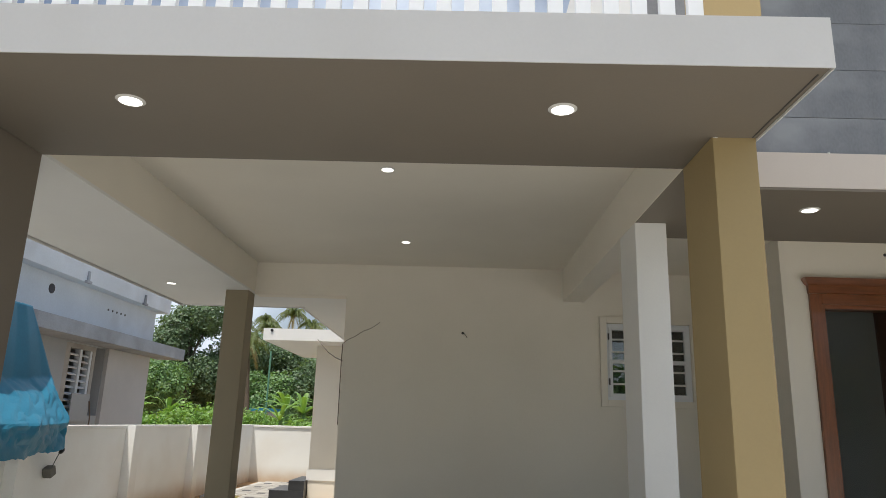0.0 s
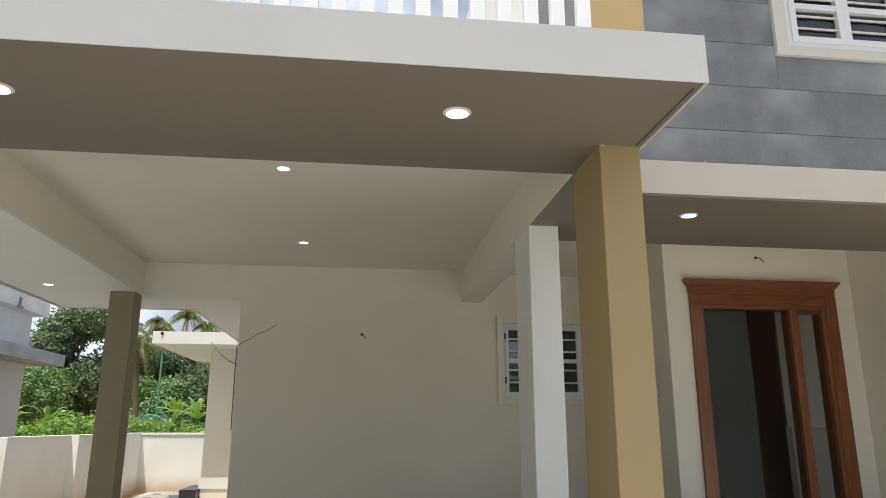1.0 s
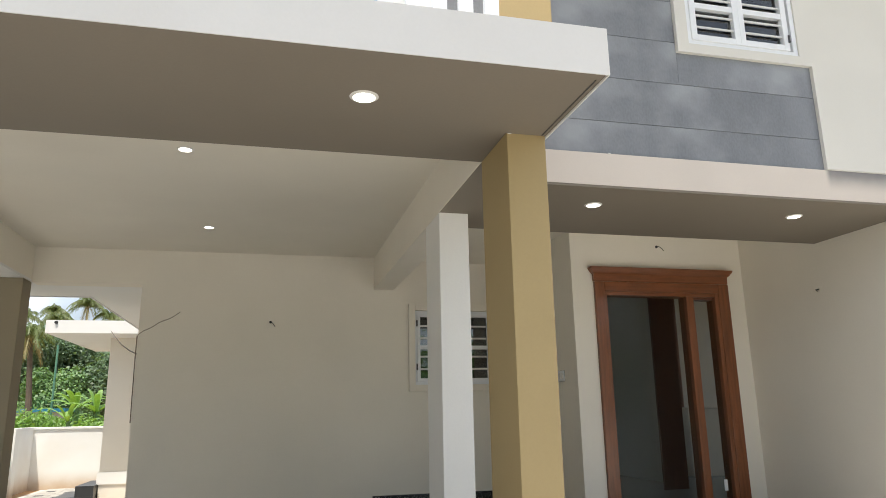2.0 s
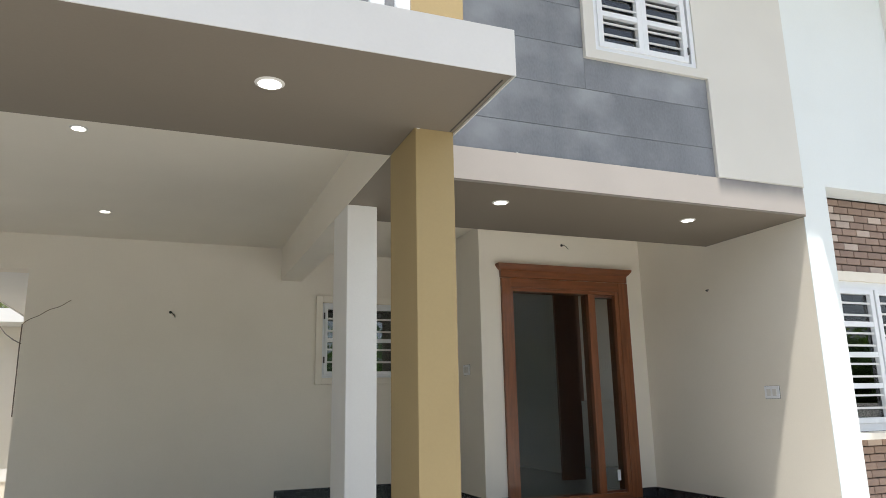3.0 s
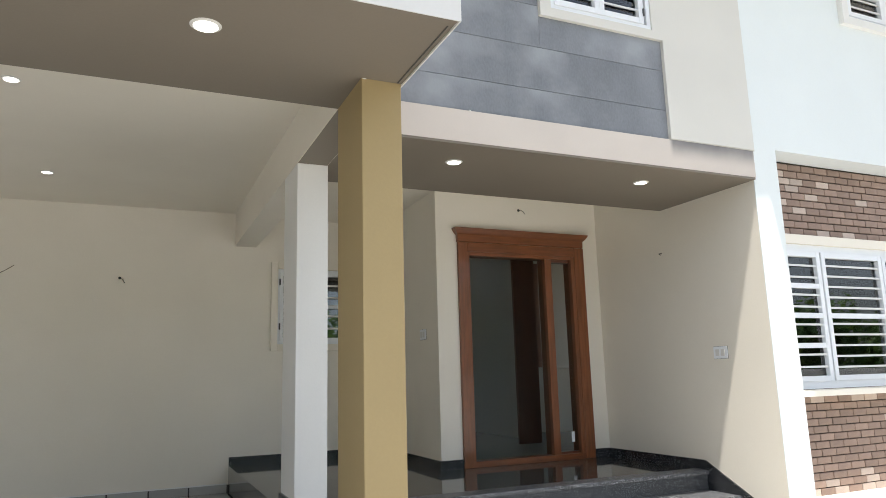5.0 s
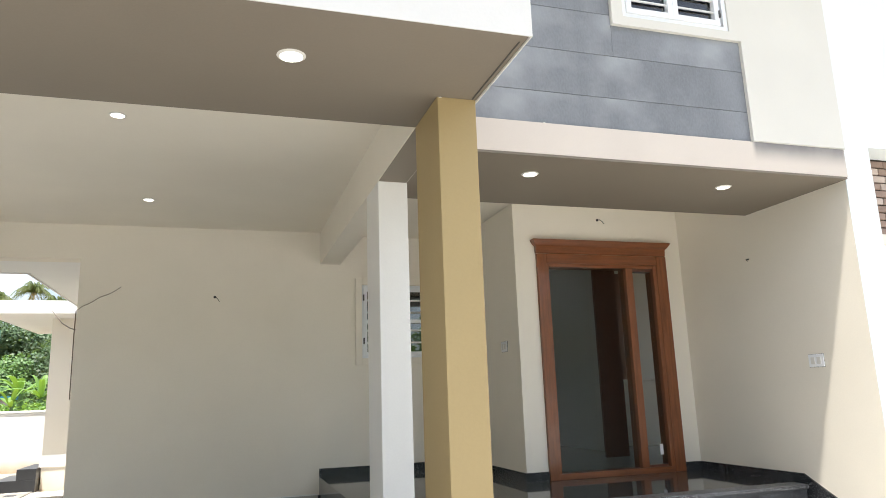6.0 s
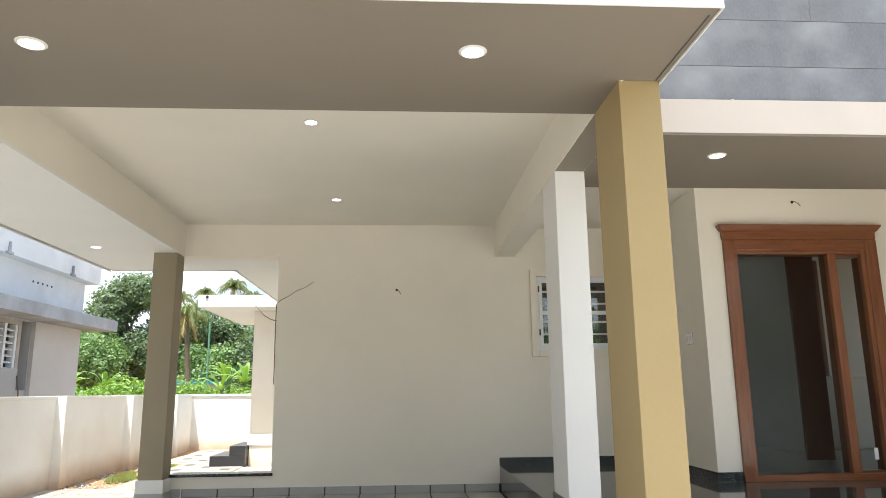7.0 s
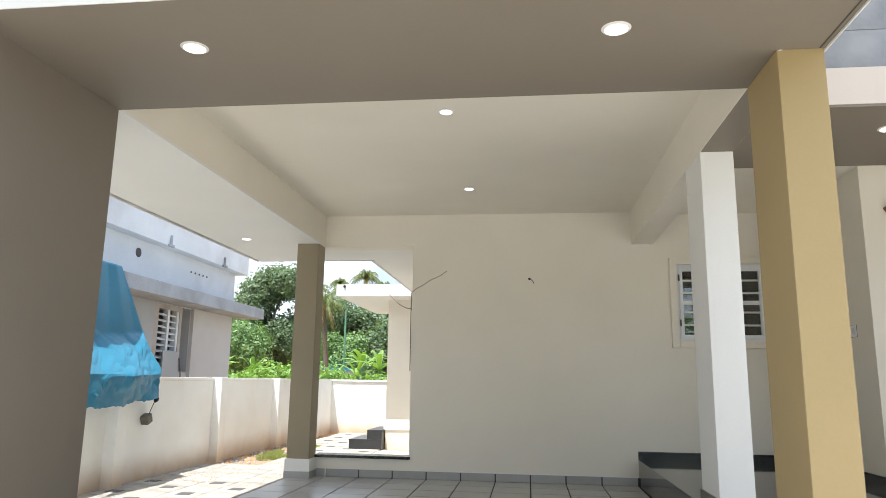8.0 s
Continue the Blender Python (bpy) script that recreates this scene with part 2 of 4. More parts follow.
DRYLEAF = leaf_mat("dry_palm_leaves", (0.25, 0.225, 0.10), 0.3)
ROOM = mat("interior_grey_paint", (0.66, 0.665, 0.65), 0.8, 0.03)
# Dark colour that stands in for the dimness of unlit rooms.
DARKROOM = mat("interior_dimness_colour", (0.16, 0.16, 0.15), 0.8, 0.1)
ROOMFLOOR = mat("interior_floor_tile", (0.35, 0.36, 0.34), 0.2, 0.06)


# ---- mesh helpers ----
def box(bm, x0, y0, z0, x1, y1, z1, bev=0.0):
    made = bmesh.ops.create_cube(bm, size=1.0, matrix=Matrix.LocRotScale(((x0 + x1) / 2, (y0 + y1) / 2, (z0 + z1) / 2), None, (abs(x1 - x0), abs(y1 - y0), abs(z1 - z0))))
    if bev:
        es = list({e for v in made["verts"] for e in v.link_edges})
        bmesh.ops.bevel(bm, geom=es, offset=bev, segments=2, affect="EDGES", profile=0.6)
    return bm


def boxes(*rows, bev=0.0):
    bm = bmesh.new()
    for r in rows:
        box(bm, *r, bev=bev)
    return bm


def cyl(bm, base, r0, r1, h, seg=20, axis="z"):
    turn = {"z": Matrix(), "y": Matrix.Rotation(radians(-90), 4, "X"), "x": Matrix.Rotation(radians(90), 4, "Y")}[axis]
    bmesh.ops.create_cone(bm, cap_ends=True, segments=seg, radius1=r0, radius2=r1, depth=h, matrix=Matrix.Translation(base) @ turn @ Matrix.Translation((0, 0, h / 2)))
    return bm


def mesh_of(name, bm, material):
    me = bpy.data.meshes.new(name)
    bm.normal_update()
    bm.to_mesh(me)
    bm.free()
    me.materials.append(material)
    return me


def part(name, bm, material, parent, label=""):
    ob = new(name, mesh_of(name, bm, material))
    ob.parent = parent
    if label:
        tagged(ob, label)
    return ob


def thing(name, label, category, group="", kind="", at=(0, 0, 0)):
    ob = new(name)
    ob.location = at
    return tagged(ob, label, category, group, kind)


def solid(name, bm, material, label, category, kind="structure", group=""):
    return tagged(new(name, mesh_of(name, bm, material)), label, category, group, kind)


def tube(bm, pts, r, seg=6):
    rings = []
    for i, p in enumerate(pts):
        p = Vector(p)
        a = Vector(pts[max(i - 1, 0)])
        b = Vector(pts[min(i + 1, len(pts) - 1)])
        d = (b - a).normalized()
        u = d.orthogonal().normalized()
        v = d.cross(u)
        rr = r[i] if isinstance(r, (list, tuple)) else r
        rings.append([bm.verts.new(p + rr * (math.cos(k * math.tau / seg) * u + math.sin(k * math.tau / seg) * v)) for k in range(seg)])
    for q0, q1 in zip(rings, rings[1:]):
        for k in range(seg):
            bm.faces.new((q0[k], q0[(k + 1) % seg], q1[(k + 1) % seg], q1[k]))
    bm.faces.new(rings[0][::-1])
    bm.faces.new(rings[-1])
    return bm


# ---- large structure ----
ZS = 2.464      # soffit
GZ = -0.30      # ground outside
CZ = -0.10      # car porch floor
PZ = 0.165      # entrance platform
BY = 7.684      # back wall of the car porch
DY = 6.012      # entrance door wall
FY = 3.885      # front face of the main house
RX = 4.814      # side wall of the entrance

bm = bmesh.new()
bmesh.ops.create_grid(bm, x_segments=4, y_segments=4, size=900, matrix=Matrix.Translation((0, 300, GZ)))
solid("ground", bm, SOIL, "reddish laterite soil with patches of grass", "ground")

# car porch slab
floor = solid("floor", boxes((-2.45, 2.6, GZ, 1.27, BY, CZ - 0.012)), GROUT, "grey tiled car porch floor with dark joints", "floor")
# entrance platform with three granite steps
platform = solid("entrance_platform", boxes((1.27, 4.68, GZ, RX, DY + 0.3, PZ), (1.27, DY + 0.3, GZ, 2.936, BY, PZ), (1.27, 4.44, GZ, 1.75, 4.68, PZ)), POLISHED, "polished dark granite entrance floor, raised above the car porch", "floor")
steps = thing("entrance_steps", "black speckled granite steps up to the entrance", "steps", kind="structure")
for i, (y0, y1, z) in enumerate(((4.35, 4.68, 0.01), (4.03, 4.35, -0.145))):
    part("step_base", boxes((1.75, y0, GZ, RX - 0.02, y1 - 0.001, z - 0.03)), GRANITE_RISER, steps)
    part("tread", boxes((1.75, y0 - 0.025, z - 0.03, RX - 0.02, y1, z), bev=0.008), GRANITE_ROUGH, steps)
part("riser", boxes((1.752, 4.674, GZ, RX - 0.02, 4.6795, PZ - 0.03)), GRANITE_RISER, steps)
part("nosing", boxes((1.75, 4.655, PZ - 0.03, RX - 0.005, 4.83, PZ + 0.004), bev=0.008), GRANITE_ROUGH, steps)

# back wall with the window opening
WX0, WX1, WZ0, WZ1 = 1.70, 2.70, 1.365, 2.26
solid("wall_back", boxes((-1.166, BY, GZ, WX0, BY + 0.22, 3.0), (WX1, BY, GZ, 3.15, BY + 0.22, 3.0), (WX0, BY, GZ, WX1, BY + 0.22, WZ0), (WX0, BY, WZ1, WX1, BY + 0.22, 3.0)), CREAM, "cream painted back wall of the car porch", "wall")
solid("wall_house_side", boxes((-1.166, BY + 0.22, GZ, -0.95, 12.8, 3.0)), CREAM, "cream painted outer side wall of the house", "wall")
solid("wall_return", boxes((2.936, DY, GZ, 3.15, BY, 3.0)), CREAM, "cream painted return wall beside the entrance", "wall")
DX0, DX1, DZ1 = 3.185, 4.62, 2.29
solid("wall_entrance", boxes((3.15, DY, GZ, DX0, DY + 0.2, 3.0), (DX1, DY, GZ, RX, DY + 0.2, 3.0), (DX0, DY, DZ1, DX1, DY + 0.2, 3.0)), CREAM, "cream painted wall round the entrance door", "wall")
solid("wall_entrance_side", boxes((RX, FY + 0.006, GZ, RX + 0.22, DY + 0.2, 2.72), (RX, FY + 0.24, 2.72, RX + 0.22, DY + 0.2, 2.9)), CREAM, "cream painted side wall of the entrance porch", "wall")

# soffits and ceilings
solid("ceiling_front_soffit", boxes((-3.372, 2.362, ZS - 0.010, 1.482, 3.05, ZS + 0.02), (-3.372, 3.05, ZS, 1.482, 3.497, ZS + 0.02), (1.280, 3.497, ZS, 1.482, 4.95, ZS + 0.02)), BROWN, "taupe brown painted soffit with recessed lamps", "ceiling")
solid("ceiling_entrance_soffit", boxes((1.490, FY - 0.018, ZS + 0.026, RX - 0.002, 4.993, ZS + 0.046)), BROWN, "taupe brown painted entrance soffit with recessed lamps", "ceiling")
# Flat dark strip that paints the shade of a drip groove.
solid("drip_groove_strip", boxes((1.455, 2.43, ZS - 0.013, 1.461, 3.04, ZS - 0.009)), GROUT, "dark strip along the soffit edge for the shade in its drip groove", "groove")
solid("ceiling_side_soffit", boxes((-3.36, 3.497, ZS, -2.21, BY, ZS + 0.02), (-3.36, BY, ZS, -2.21, 8.59, ZS + 0.02), (-2.21, BY + 0.2, ZS, -1.85, 8.59, ZS + 0.02), (-1.85, BY + 0.2, ZS, -1.166, 12.0, ZS + 0.02)), WHITE, "white painted overhang soffit", "ceiling")
solid("ceiling_car_porch", boxes((-2.21, 3.497, 2.83, 1.276, BY, 2.98)), CREAM, "cream painted recessed car porch ceiling", "ceiling")
solid("beam_front", boxes((-3.36, 3.30, ZS + 0.02, 1.276, 3.497, 2.98)), CREAM, "cream beam behind the front soffit", "beam")
solid("beam_side", boxes((-2.45, 3.497, ZS + 0.02, -2.21, BY + 0.2, 2.98)), CREAM, "cream beam along the open side of the car porch", "beam")
solid("beam_back", boxes((-2.21, BY, ZS, -1.166, BY + 0.2, 2.98)), CREAM, "cream beam over the rear opening", "beam")
solid("beam_entrance", boxes((1.280, 3.497, ZS + 0.02, 1.50, 4.95, 2.98), (1.276, 3.497, ZS, 1.280, 4.95, 2.98), (1.276, 4.95, ZS, 1.50, BY, 2.98)), CREAM, "cream beam between car porch and entrance", "beam")
solid("ceiling_entrance", boxes((1.50, 4.995, 2.80, RX, BY, 2.9)), CREAM, "cream ceiling over the entrance door", "ceiling")
solid("beam_entrance_front", boxes((1.50, 4.80, ZS + 0.046, RX, 4.993, 2.9)), CREAM, "cream beam behind the entrance soffit", "beam")

# balcony slab edges
solid("fascia_front", boxes((-3.38, 2.356, ZS - 0.021, 1.487, 2.362, 2.656), (1.482, 2.362, ZS - 0.021, 1.487, 3.86, 2.656), (-3.38, 2.362, ZS - 0.021, -3.372, 8.6, 2.656)), FASCIA, "pale painted fascia of the balcony slab", "fascia")
solid("balcony_floor", boxes((-3.36, 2.362, 2.56, 1.488, 3.30, 2.655), (-3.36, 3.30, 2.56, -2.45, 8.59, 2.655), (-2.45, 3.30, 2.985, 1.50, BY, 3.02), (1.29, 3.51, 2.56, 1.47, 3.86, 2.655)), FASCIA, "pale balcony floor slab", "floor")
solid("overhang_edge", boxes((-3.36, 8.59, ZS - 0.01, -1.83, 8.61, 2.66), (-1.87, 8.61, ZS - 0.01, -1.85, 12.0, 2.66), (-3.36, BY + 0.21, 2.56, -1.166, 8.59, 2.65), (-1.85, 8.59, 2.56, -1.166, 12.0, 2.65)), FASCIA, "pale edge of the side overhang", "fascia")
solid("fascia_entrance", boxes((1.487, FY - 0.022, ZS + 0.042, RX, FY + 0.003, 2.725), (1.486, FY + 0.003, 2.515, RX, 4.80, 2.725)), PINK, "beige painted fascia over the entrance", "fascia")

# piers and columns
def column(name, x0, y0, z0, x1, y1, z1, material, label, skirt=None):
    c = thing(name, label, "column", kind="structure")
    part("shaft", boxes((x0, y0, z0, x1, y1, z1), bev=0.006), material, c)
    if skirt:
        e, zb, zt, m = skirt
        part("skirting", boxes((x0 - e, y0 - e, zb, x1 + e, y1 + e, zt), bev=0.004), m, c)
    return c


column("pier_front", -2.66, 2.40, GZ, -2.212, 3.493, ZS, BROWN, "taupe brown painted front pier of the car porch")
column("pillar_front", 1.276, 3.057, GZ, 1.482, 3.495, ZS, YELLOW, "mustard yellow front pillar of the car porch")
column("pillar_white", 1.276, 4.518, PZ, 1.488, 4.948, ZS, WHITE, "white pillar between car porch and entrance", (0.012, PZ, PZ + 0.1, GRANITE))
column("column_rear", -2.47, 7.47, CZ, -2.22, 7.72, ZS, TAUPE, "olive brown rear column with white base", (0.014, -0.03, 0.10, WHITE))
# Unseen pillar added to carry the shading roof strip.
column("pillar_upper_unseen", -2.66, 2.90, 2.66, -2.40, 3.12, 5.5, YELLOW, "mustard yellow balcony pillar")
column("pillar_upper", 1.205, 2.90, 2.66, 1.488, 3.12, 5.5, YELLOW, "mustard yellow balcony pillar")

# rear curb
solid("curb_rear", boxes((-2.206, BY, CZ, -1.166, BY + 0.18, 0.10)), CREAM, "low cream curb in the rear opening", "curb")
solid("curb_top", boxes((-2.23, BY - 0.02, 0.10, -1.150, BY + 0.2, 0.13), bev=0.004), GRANITE, "dark granite top of the rear curb", "curb")
solid("baseboard_column", boxes((-2.488, 7.452, CZ, -2.202, 7.738, -0.03)), TILE, "grey tile skirting round the rear column", "skirting")

# main house front
UY = FY - 0.03
solid("wall_front_upper", boxes((2.86, UY, 3.53, 2.95, FY + 0.2, 5.5), (3.87, UY, 3.53, 3.965, FY + 0.2, 5.5), (2.95, UY, 3.53, 3.87, FY + 0.2, 3.60), (2.95, UY, 4.93, 3.87, FY + 0.2, 5.5), (3.965, UY, 2.731, 4.82, FY - 0.021, 5.5), (3.965, FY - 0.021, 2.727, 4.83, FY + 0.2, 5.5)), STONEPAINT, "cream painted upper wall with a window", "wall")
solid("wall_cladding_backing", boxes((1.20, FY + 0.012, 2.725, 2.86, FY + 0.2, 5.5), (2.86, FY + 0.012, 2.725, 3.975, FY + 0.2, 3.535)), JOINT, "dark backing of the grey cladding", "wall")
UW0, UW1, UWZ = 6.20, 7.30, 4.16
solid("wall_front", boxes((4.832, FY, 2.77, 10.0, FY + 0.23, UWZ), (4.832, FY, UWZ, UW0, FY + 0.23, 5.5), (UW1, FY, UWZ, 10.0, FY + 0.23, 5.5), (UW0, FY, 5.2, UW1, FY + 0.23, 5.5), (RX, FY, GZ, 5.09, FY + 0.006, 2.725), (RX + 0.22, FY + 0.006, GZ, 5.09, FY + 0.23, 2.725), (4.832, FY, 2.725, 5.09, FY + 0.23, 2.77), (8.4, FY, GZ, 10.0, FY + 0.23, 2.77)), COOLWHITE, "white painted front wall with a brick panel recess", "wall")
BX0, BWZ0, BWZ1 = 5.14, 0.82, 2.04
solid("wall_brick_backing", boxes((5.09, FY + 0.24, GZ, 8.4, FY + 0.44, BWZ0), (5.09, FY + 0.24, BWZ1, 8.4, FY + 0.44, 2.77), (7.6, FY + 0.24, BWZ0, 8.4, FY + 0.44, BWZ1), (5.09, FY + 0.24, BWZ0, BX0, FY + 0.44, BWZ1)), MORTAR, "dark mortar behind the brick tiles", "wall")
# Out of view; front edges and balcony strip are set to shade the walls.
solid("roof", boxes((1.55, 2.90, 5.5, 4.45, 6.3, 5.68), (4.45, 2.42, 5.5, 10.2, 6.3, 5.68), (1.55, 6.3, 5.5, 7.7, 14.0, 5.68), (-4.6, 1.12, 5.5, 1.55, 1.60, 5.68), (1.2, 1.60, 5.5, 1.55, 3.3, 5.68), (-2.66, 1.60, 5.5, -2.4, 3.3, 5.68)), WHITE, "unseen concrete roof slab over the upper floor, with a strip added to shade the fascia", "roof")
solid("wall_upper_back", boxes((0.3, BY, 3.02, 1.2, BY + 0.2, 5.5), (1.2, FY + 0.2, 3.02, 1.4, BY, 5.5)), WHITE, "white upper wall behind the balcony", "wall")
# Unseen opening from x 3.4 to 5.0 added to light the hall.
solid("wall_house_far", boxes((-0.95, 12.6, GZ, 3.4, 12.8, 3.0), (5.0, 12.6, GZ, 7.5, 12.8, 3.0), (3.4, 12.6, GZ, 5.0, 12.8, 0.5), (3.4, 12.6, 2.6, 5.0, 12.8, 3.0), (9.8, FY + 0.3, GZ, 10.0, 6.0, 5.5), (7.5, 6.0, GZ, 10.0, 6.2, 5.5), (7.3, 6.2, 3.0, 7.5, 12.6, 5.5)), CREAM, "plain outer walls closing the house", "wall")
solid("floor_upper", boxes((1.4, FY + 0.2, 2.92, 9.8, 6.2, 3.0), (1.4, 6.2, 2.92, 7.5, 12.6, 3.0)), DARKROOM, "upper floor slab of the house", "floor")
# rooms seen through the openings
solid("room_entrance", boxes((3.15, DY + 0.2, PZ - 0.05, 7.5, 12.6, PZ + 0.005)), ROOMFLOOR, "pale tiled hall floor", "floor")
# The gap in the x 7.4 wall is added, out of view, to brighten the hall.
solid("wall_hall", boxes((3.15, DY + 0.2, PZ, 3.25, 12.6, 2.8), (7.4, DY + 0.2, PZ, 7.5, 12.6, 0.35), (7.4, DY + 0.2, 2.75, 7.5, 12.6, 2.8), (7.4, DY + 0.2, 0.35, 7.5, 6.4, 2.75), (7.4, 9.3, 0.35, 7.5, 12.6, 2.75), (4.9, 4.34, PZ, 5.05, DY + 0.2, 2.8)), ROOM, "pale grey hall walls with an unseen opening added to let in daylight", "wall")
solid("wall_hall_partition", boxes((5.12, 8.25, PZ, 5.24, 12.6, 2.8), (5.24, 9.42, PZ, 7.4, 9.54, 2.8)), ROOM, "pale grey partition wall between hall and inner room", "wall")
solid("ceiling_hall", boxes((3.15, DY + 0.2, 2.8, 7.5, 12.6, 2.9)), ROOM, "plain hall ceiling", "ceiling")
# Front and rear rooms get their dimness from the dark colour.
solid("room_front", boxes((5.05, 4.36, -0.1, 9.7, 5.9, -0.05), (5.05, 5.85, -0.05, 9.7, 5.95, 2.9)), DARKROOM, "front room, its dimness put into dark wall colour", "wall")
solid("room_rear", boxes((1.2, 9.2, 0, 3.1, 9.3, 2.9), (1.1, BY + 0.22, 0, 1.2, 9.3, 2.9), (1.1, BY + 0.22, -0.1, 3.15, 9.3, 0.0)), DARKROOM, "rear room, its dimness put into dark wall colour", "wall")

# ---- yard ----
solid("pavement", boxes((-4.53, -14.0, GZ - 0.1, 14.0, 2.6, GZ + 0.012), (-4.53, 2.6, GZ - 0.1, -2.45, 9.9, GZ + 0.012), (-3.75, 9.9, GZ - 0.1, -2.45, 13.4, GZ + 0.012), (-4.25, 13.4, GZ - 0.1, -2.45, 16.3, GZ + 0.012), (1.27, 2.6, GZ - 0.1, 14.0, 4.02, GZ + 0.012), (-2.45, BY + 0.05, GZ - 0.1, -1.17, 12.6, GZ + 0.012)), mat("pale_yard_paving", (0.52, 0.515, 0.49), 0.85, 0.12, 1.4, 60.0, 0.3, dirt=(0.38, 0.35, 0.30), dirt_amt=0.45), "pale concrete paving of the yard", "paving")


def boundary(name, x0, y0, x1, y1, posts, along):
    w = thing(name, "cream white plastered boundary wall with posts and coping", "wall", kind="structure")
    part("panel", boxes((x0, y0, GZ - 0.1, x1, y1, 0.90)), BWALL, w)
    if along == "y":
        part("coping", boxes((x0 - 0.02, y0, 0.90, x1 + 0.015, y1, 0.945), bev=0.006), BWALL, w)
    else:
        part("coping", boxes((x0, y0 - 0.025, 0.90, x1, y1 + 0.02, 0.945), bev=0.006), BWALL, w)
    for p in posts:
        if along == "y":
            part("post", boxes((x1 - 0.02, p, GZ - 0.1, x1 + 0.135, p + 0.21, 0.95), bev=0.005), BWALL, w)
        else:
            part("post", boxes((p, y0 - 0.085, GZ - 0.1, p + 0.23, y0 + 0.02, 0.95), bev=0.005), BWALL, w)
    return w


boundary("wall_boundary", -4.68, -14.0, -4.53, 16.6, [-0.2, 2.3, 4.8, 7.37, 10.0, 12.46, 14.9], "y")
boundary("wall_boundary_rear", -4.53, 16.4, 14.0, 16.55, [-1.7, 0.8], "x")
boundary("wall_boundary_front", -4.53, -14.15, 14.0, -14.0, [], "x")
boundary("wall_boundary_side", 14.0, -14.15, 14.15, 16.55, [], "y")

# blue sheet hung from a pole and draped over the boundary wall
def saw(a):
    """A sharp zigzag between 0 and 1."""
    return abs((a % 2.0) - 1.0)


bm = bmesh.new()
NU, NV = 44, 72
grid = []
rng = random.Random(8)
for i in range(NV + 1):
    v = i / NV
    row = []
    for j in range(NU + 1):
        u = j / NU
        # upright above, then a fold line that zigzags, a slope out over the coping, and a crumpled hanging edge
        start = 0.50 + 0.13 * saw(u * 2.6 + 0.35) - 0.05 * u
        q = min(1.0, max(0.0, (v - start) / (0.80 - start)))
        over = min(1.0, max(0.0, (v - 0.62) / 0.2))
        right = 7.80 + 1.2 * min(v, 0.78) - 0.1 * v * v - 0.56 * q
        left = 7.05 - 0.1 * v - 0.55 * over
        y = left + (right - left) * u
        z = 2.27 - 1.64 * v + 0.05 * (u - 0.5) * v
        x = -4.80 + 0.06 * v + 0.36 * q + 0.015 * saw(u * 5 + v * 1.5) * (1 - q)
        g = min(1.0, max(0.0, (v - start) / 0.12))
        ridge = 0.6 * saw(u * 1.8 + v * 2.6 + 0.5 * noise.noise((u * 3, v * 4, 0.0))) + 0.3 * saw(u * 4.3 - v * 4.6 + 0.8 * noise.noise((u * 4, v * 3, 7.0)))
        crumple = abs(noise.noise((u * 9 - v * 6, v * 11 + u * 4, 2.7)))
        x += g * (0.10 - 0.26 * ridge - 0.05 * crumple * q)
        x = max(x, -4.40 + 0.17 * (1 - ridge) * (0.4 + 0.6 * u) + 0.03 * crumple - 0.9 * max(0.0, z - 0.96))
        z += (0.05 * saw(u * 2.2) - 0.03 * saw(u * 7) + 0.02 * noise.noise((u * 30, 0.0, 4.0))) * v ** 8
        row.append(bm.verts.new((x, y, z)))
    grid.append(row)
for a, b in zip(grid, grid[1:]):
    for j in range(NU):
        k = (a[j], a[j + 1], b[j + 1], b[j])
        if rng.random() < 0.5:
            bm.faces.new((k[0], k[1], k[2]))
            bm.faces.new((k[0], k[2], k[3]))
        else:
            bm.faces.new((k[0], k[1], k[3]))
            bm.faces.new((k[1], k[2], k[3]))
tarp = solid("tarpaulin", bm, TARP, "crumpled blue plastic tarpaulin hung over the boundary wall", "tarpaulin", "")
for p in tarp.data.polygons:
    p.use_smooth = p.center.z > 1.32
th = tarp.modifiers.new("thickness", "SOLIDIFY")
th.thickness = 0.004
bm = bmesh.new()
bmesh.ops.create_icosphere(bm, subdivisions=2, radius=0.035, matrix=Matrix.LocRotScale((-4.36, 8.10, 0.67), Euler((0.6, 0.2, 0)), (0.7, 1.3, 0.8)))
tube(bm, [(-4.37, 8.10, 0.68), (-4.42, 8.12, 0.58), (-4.455, 8.12, 0.49)], 0.005)
part("tie", bm, BLACK, tarp, "dark knotted tie at the sheet's lower corner")
solid("tarpaulin_pole", cyl(bmesh.new(), (-4.86, 7.1, -0.3), 0.025, 0.025, 2.6, 10), BARK, "wooden pole that holds up the blue tarpaulin", "pole", "")
bm = boxes((-0.05, -0.055, -0.055, 0.05, 0.055, 0.055), bev=0.014)
bmesh.ops.rotate(bm, cent=(0, 0, 0), matrix=Matrix.Rotation(radians(24), 3, "X"), verts=bm.verts)
bmesh.ops.translate(bm, vec=(-4.478, 8.12, 0.44), verts=bm.verts)
solid("stone_weight", bm, mat("dark_weathered_stone", (0.17, 0.165, 0.14), 0.9, 0.3, 8.0, 60.0, 0.5), "dark grey stone block hung as a weight on the wall", "stone", "")

# ---- neighbour's house ----
nb = thing("neighbour_house", "unfinished grey plastered house with concrete sunshade and white parapet", "house")
NX = -6.5
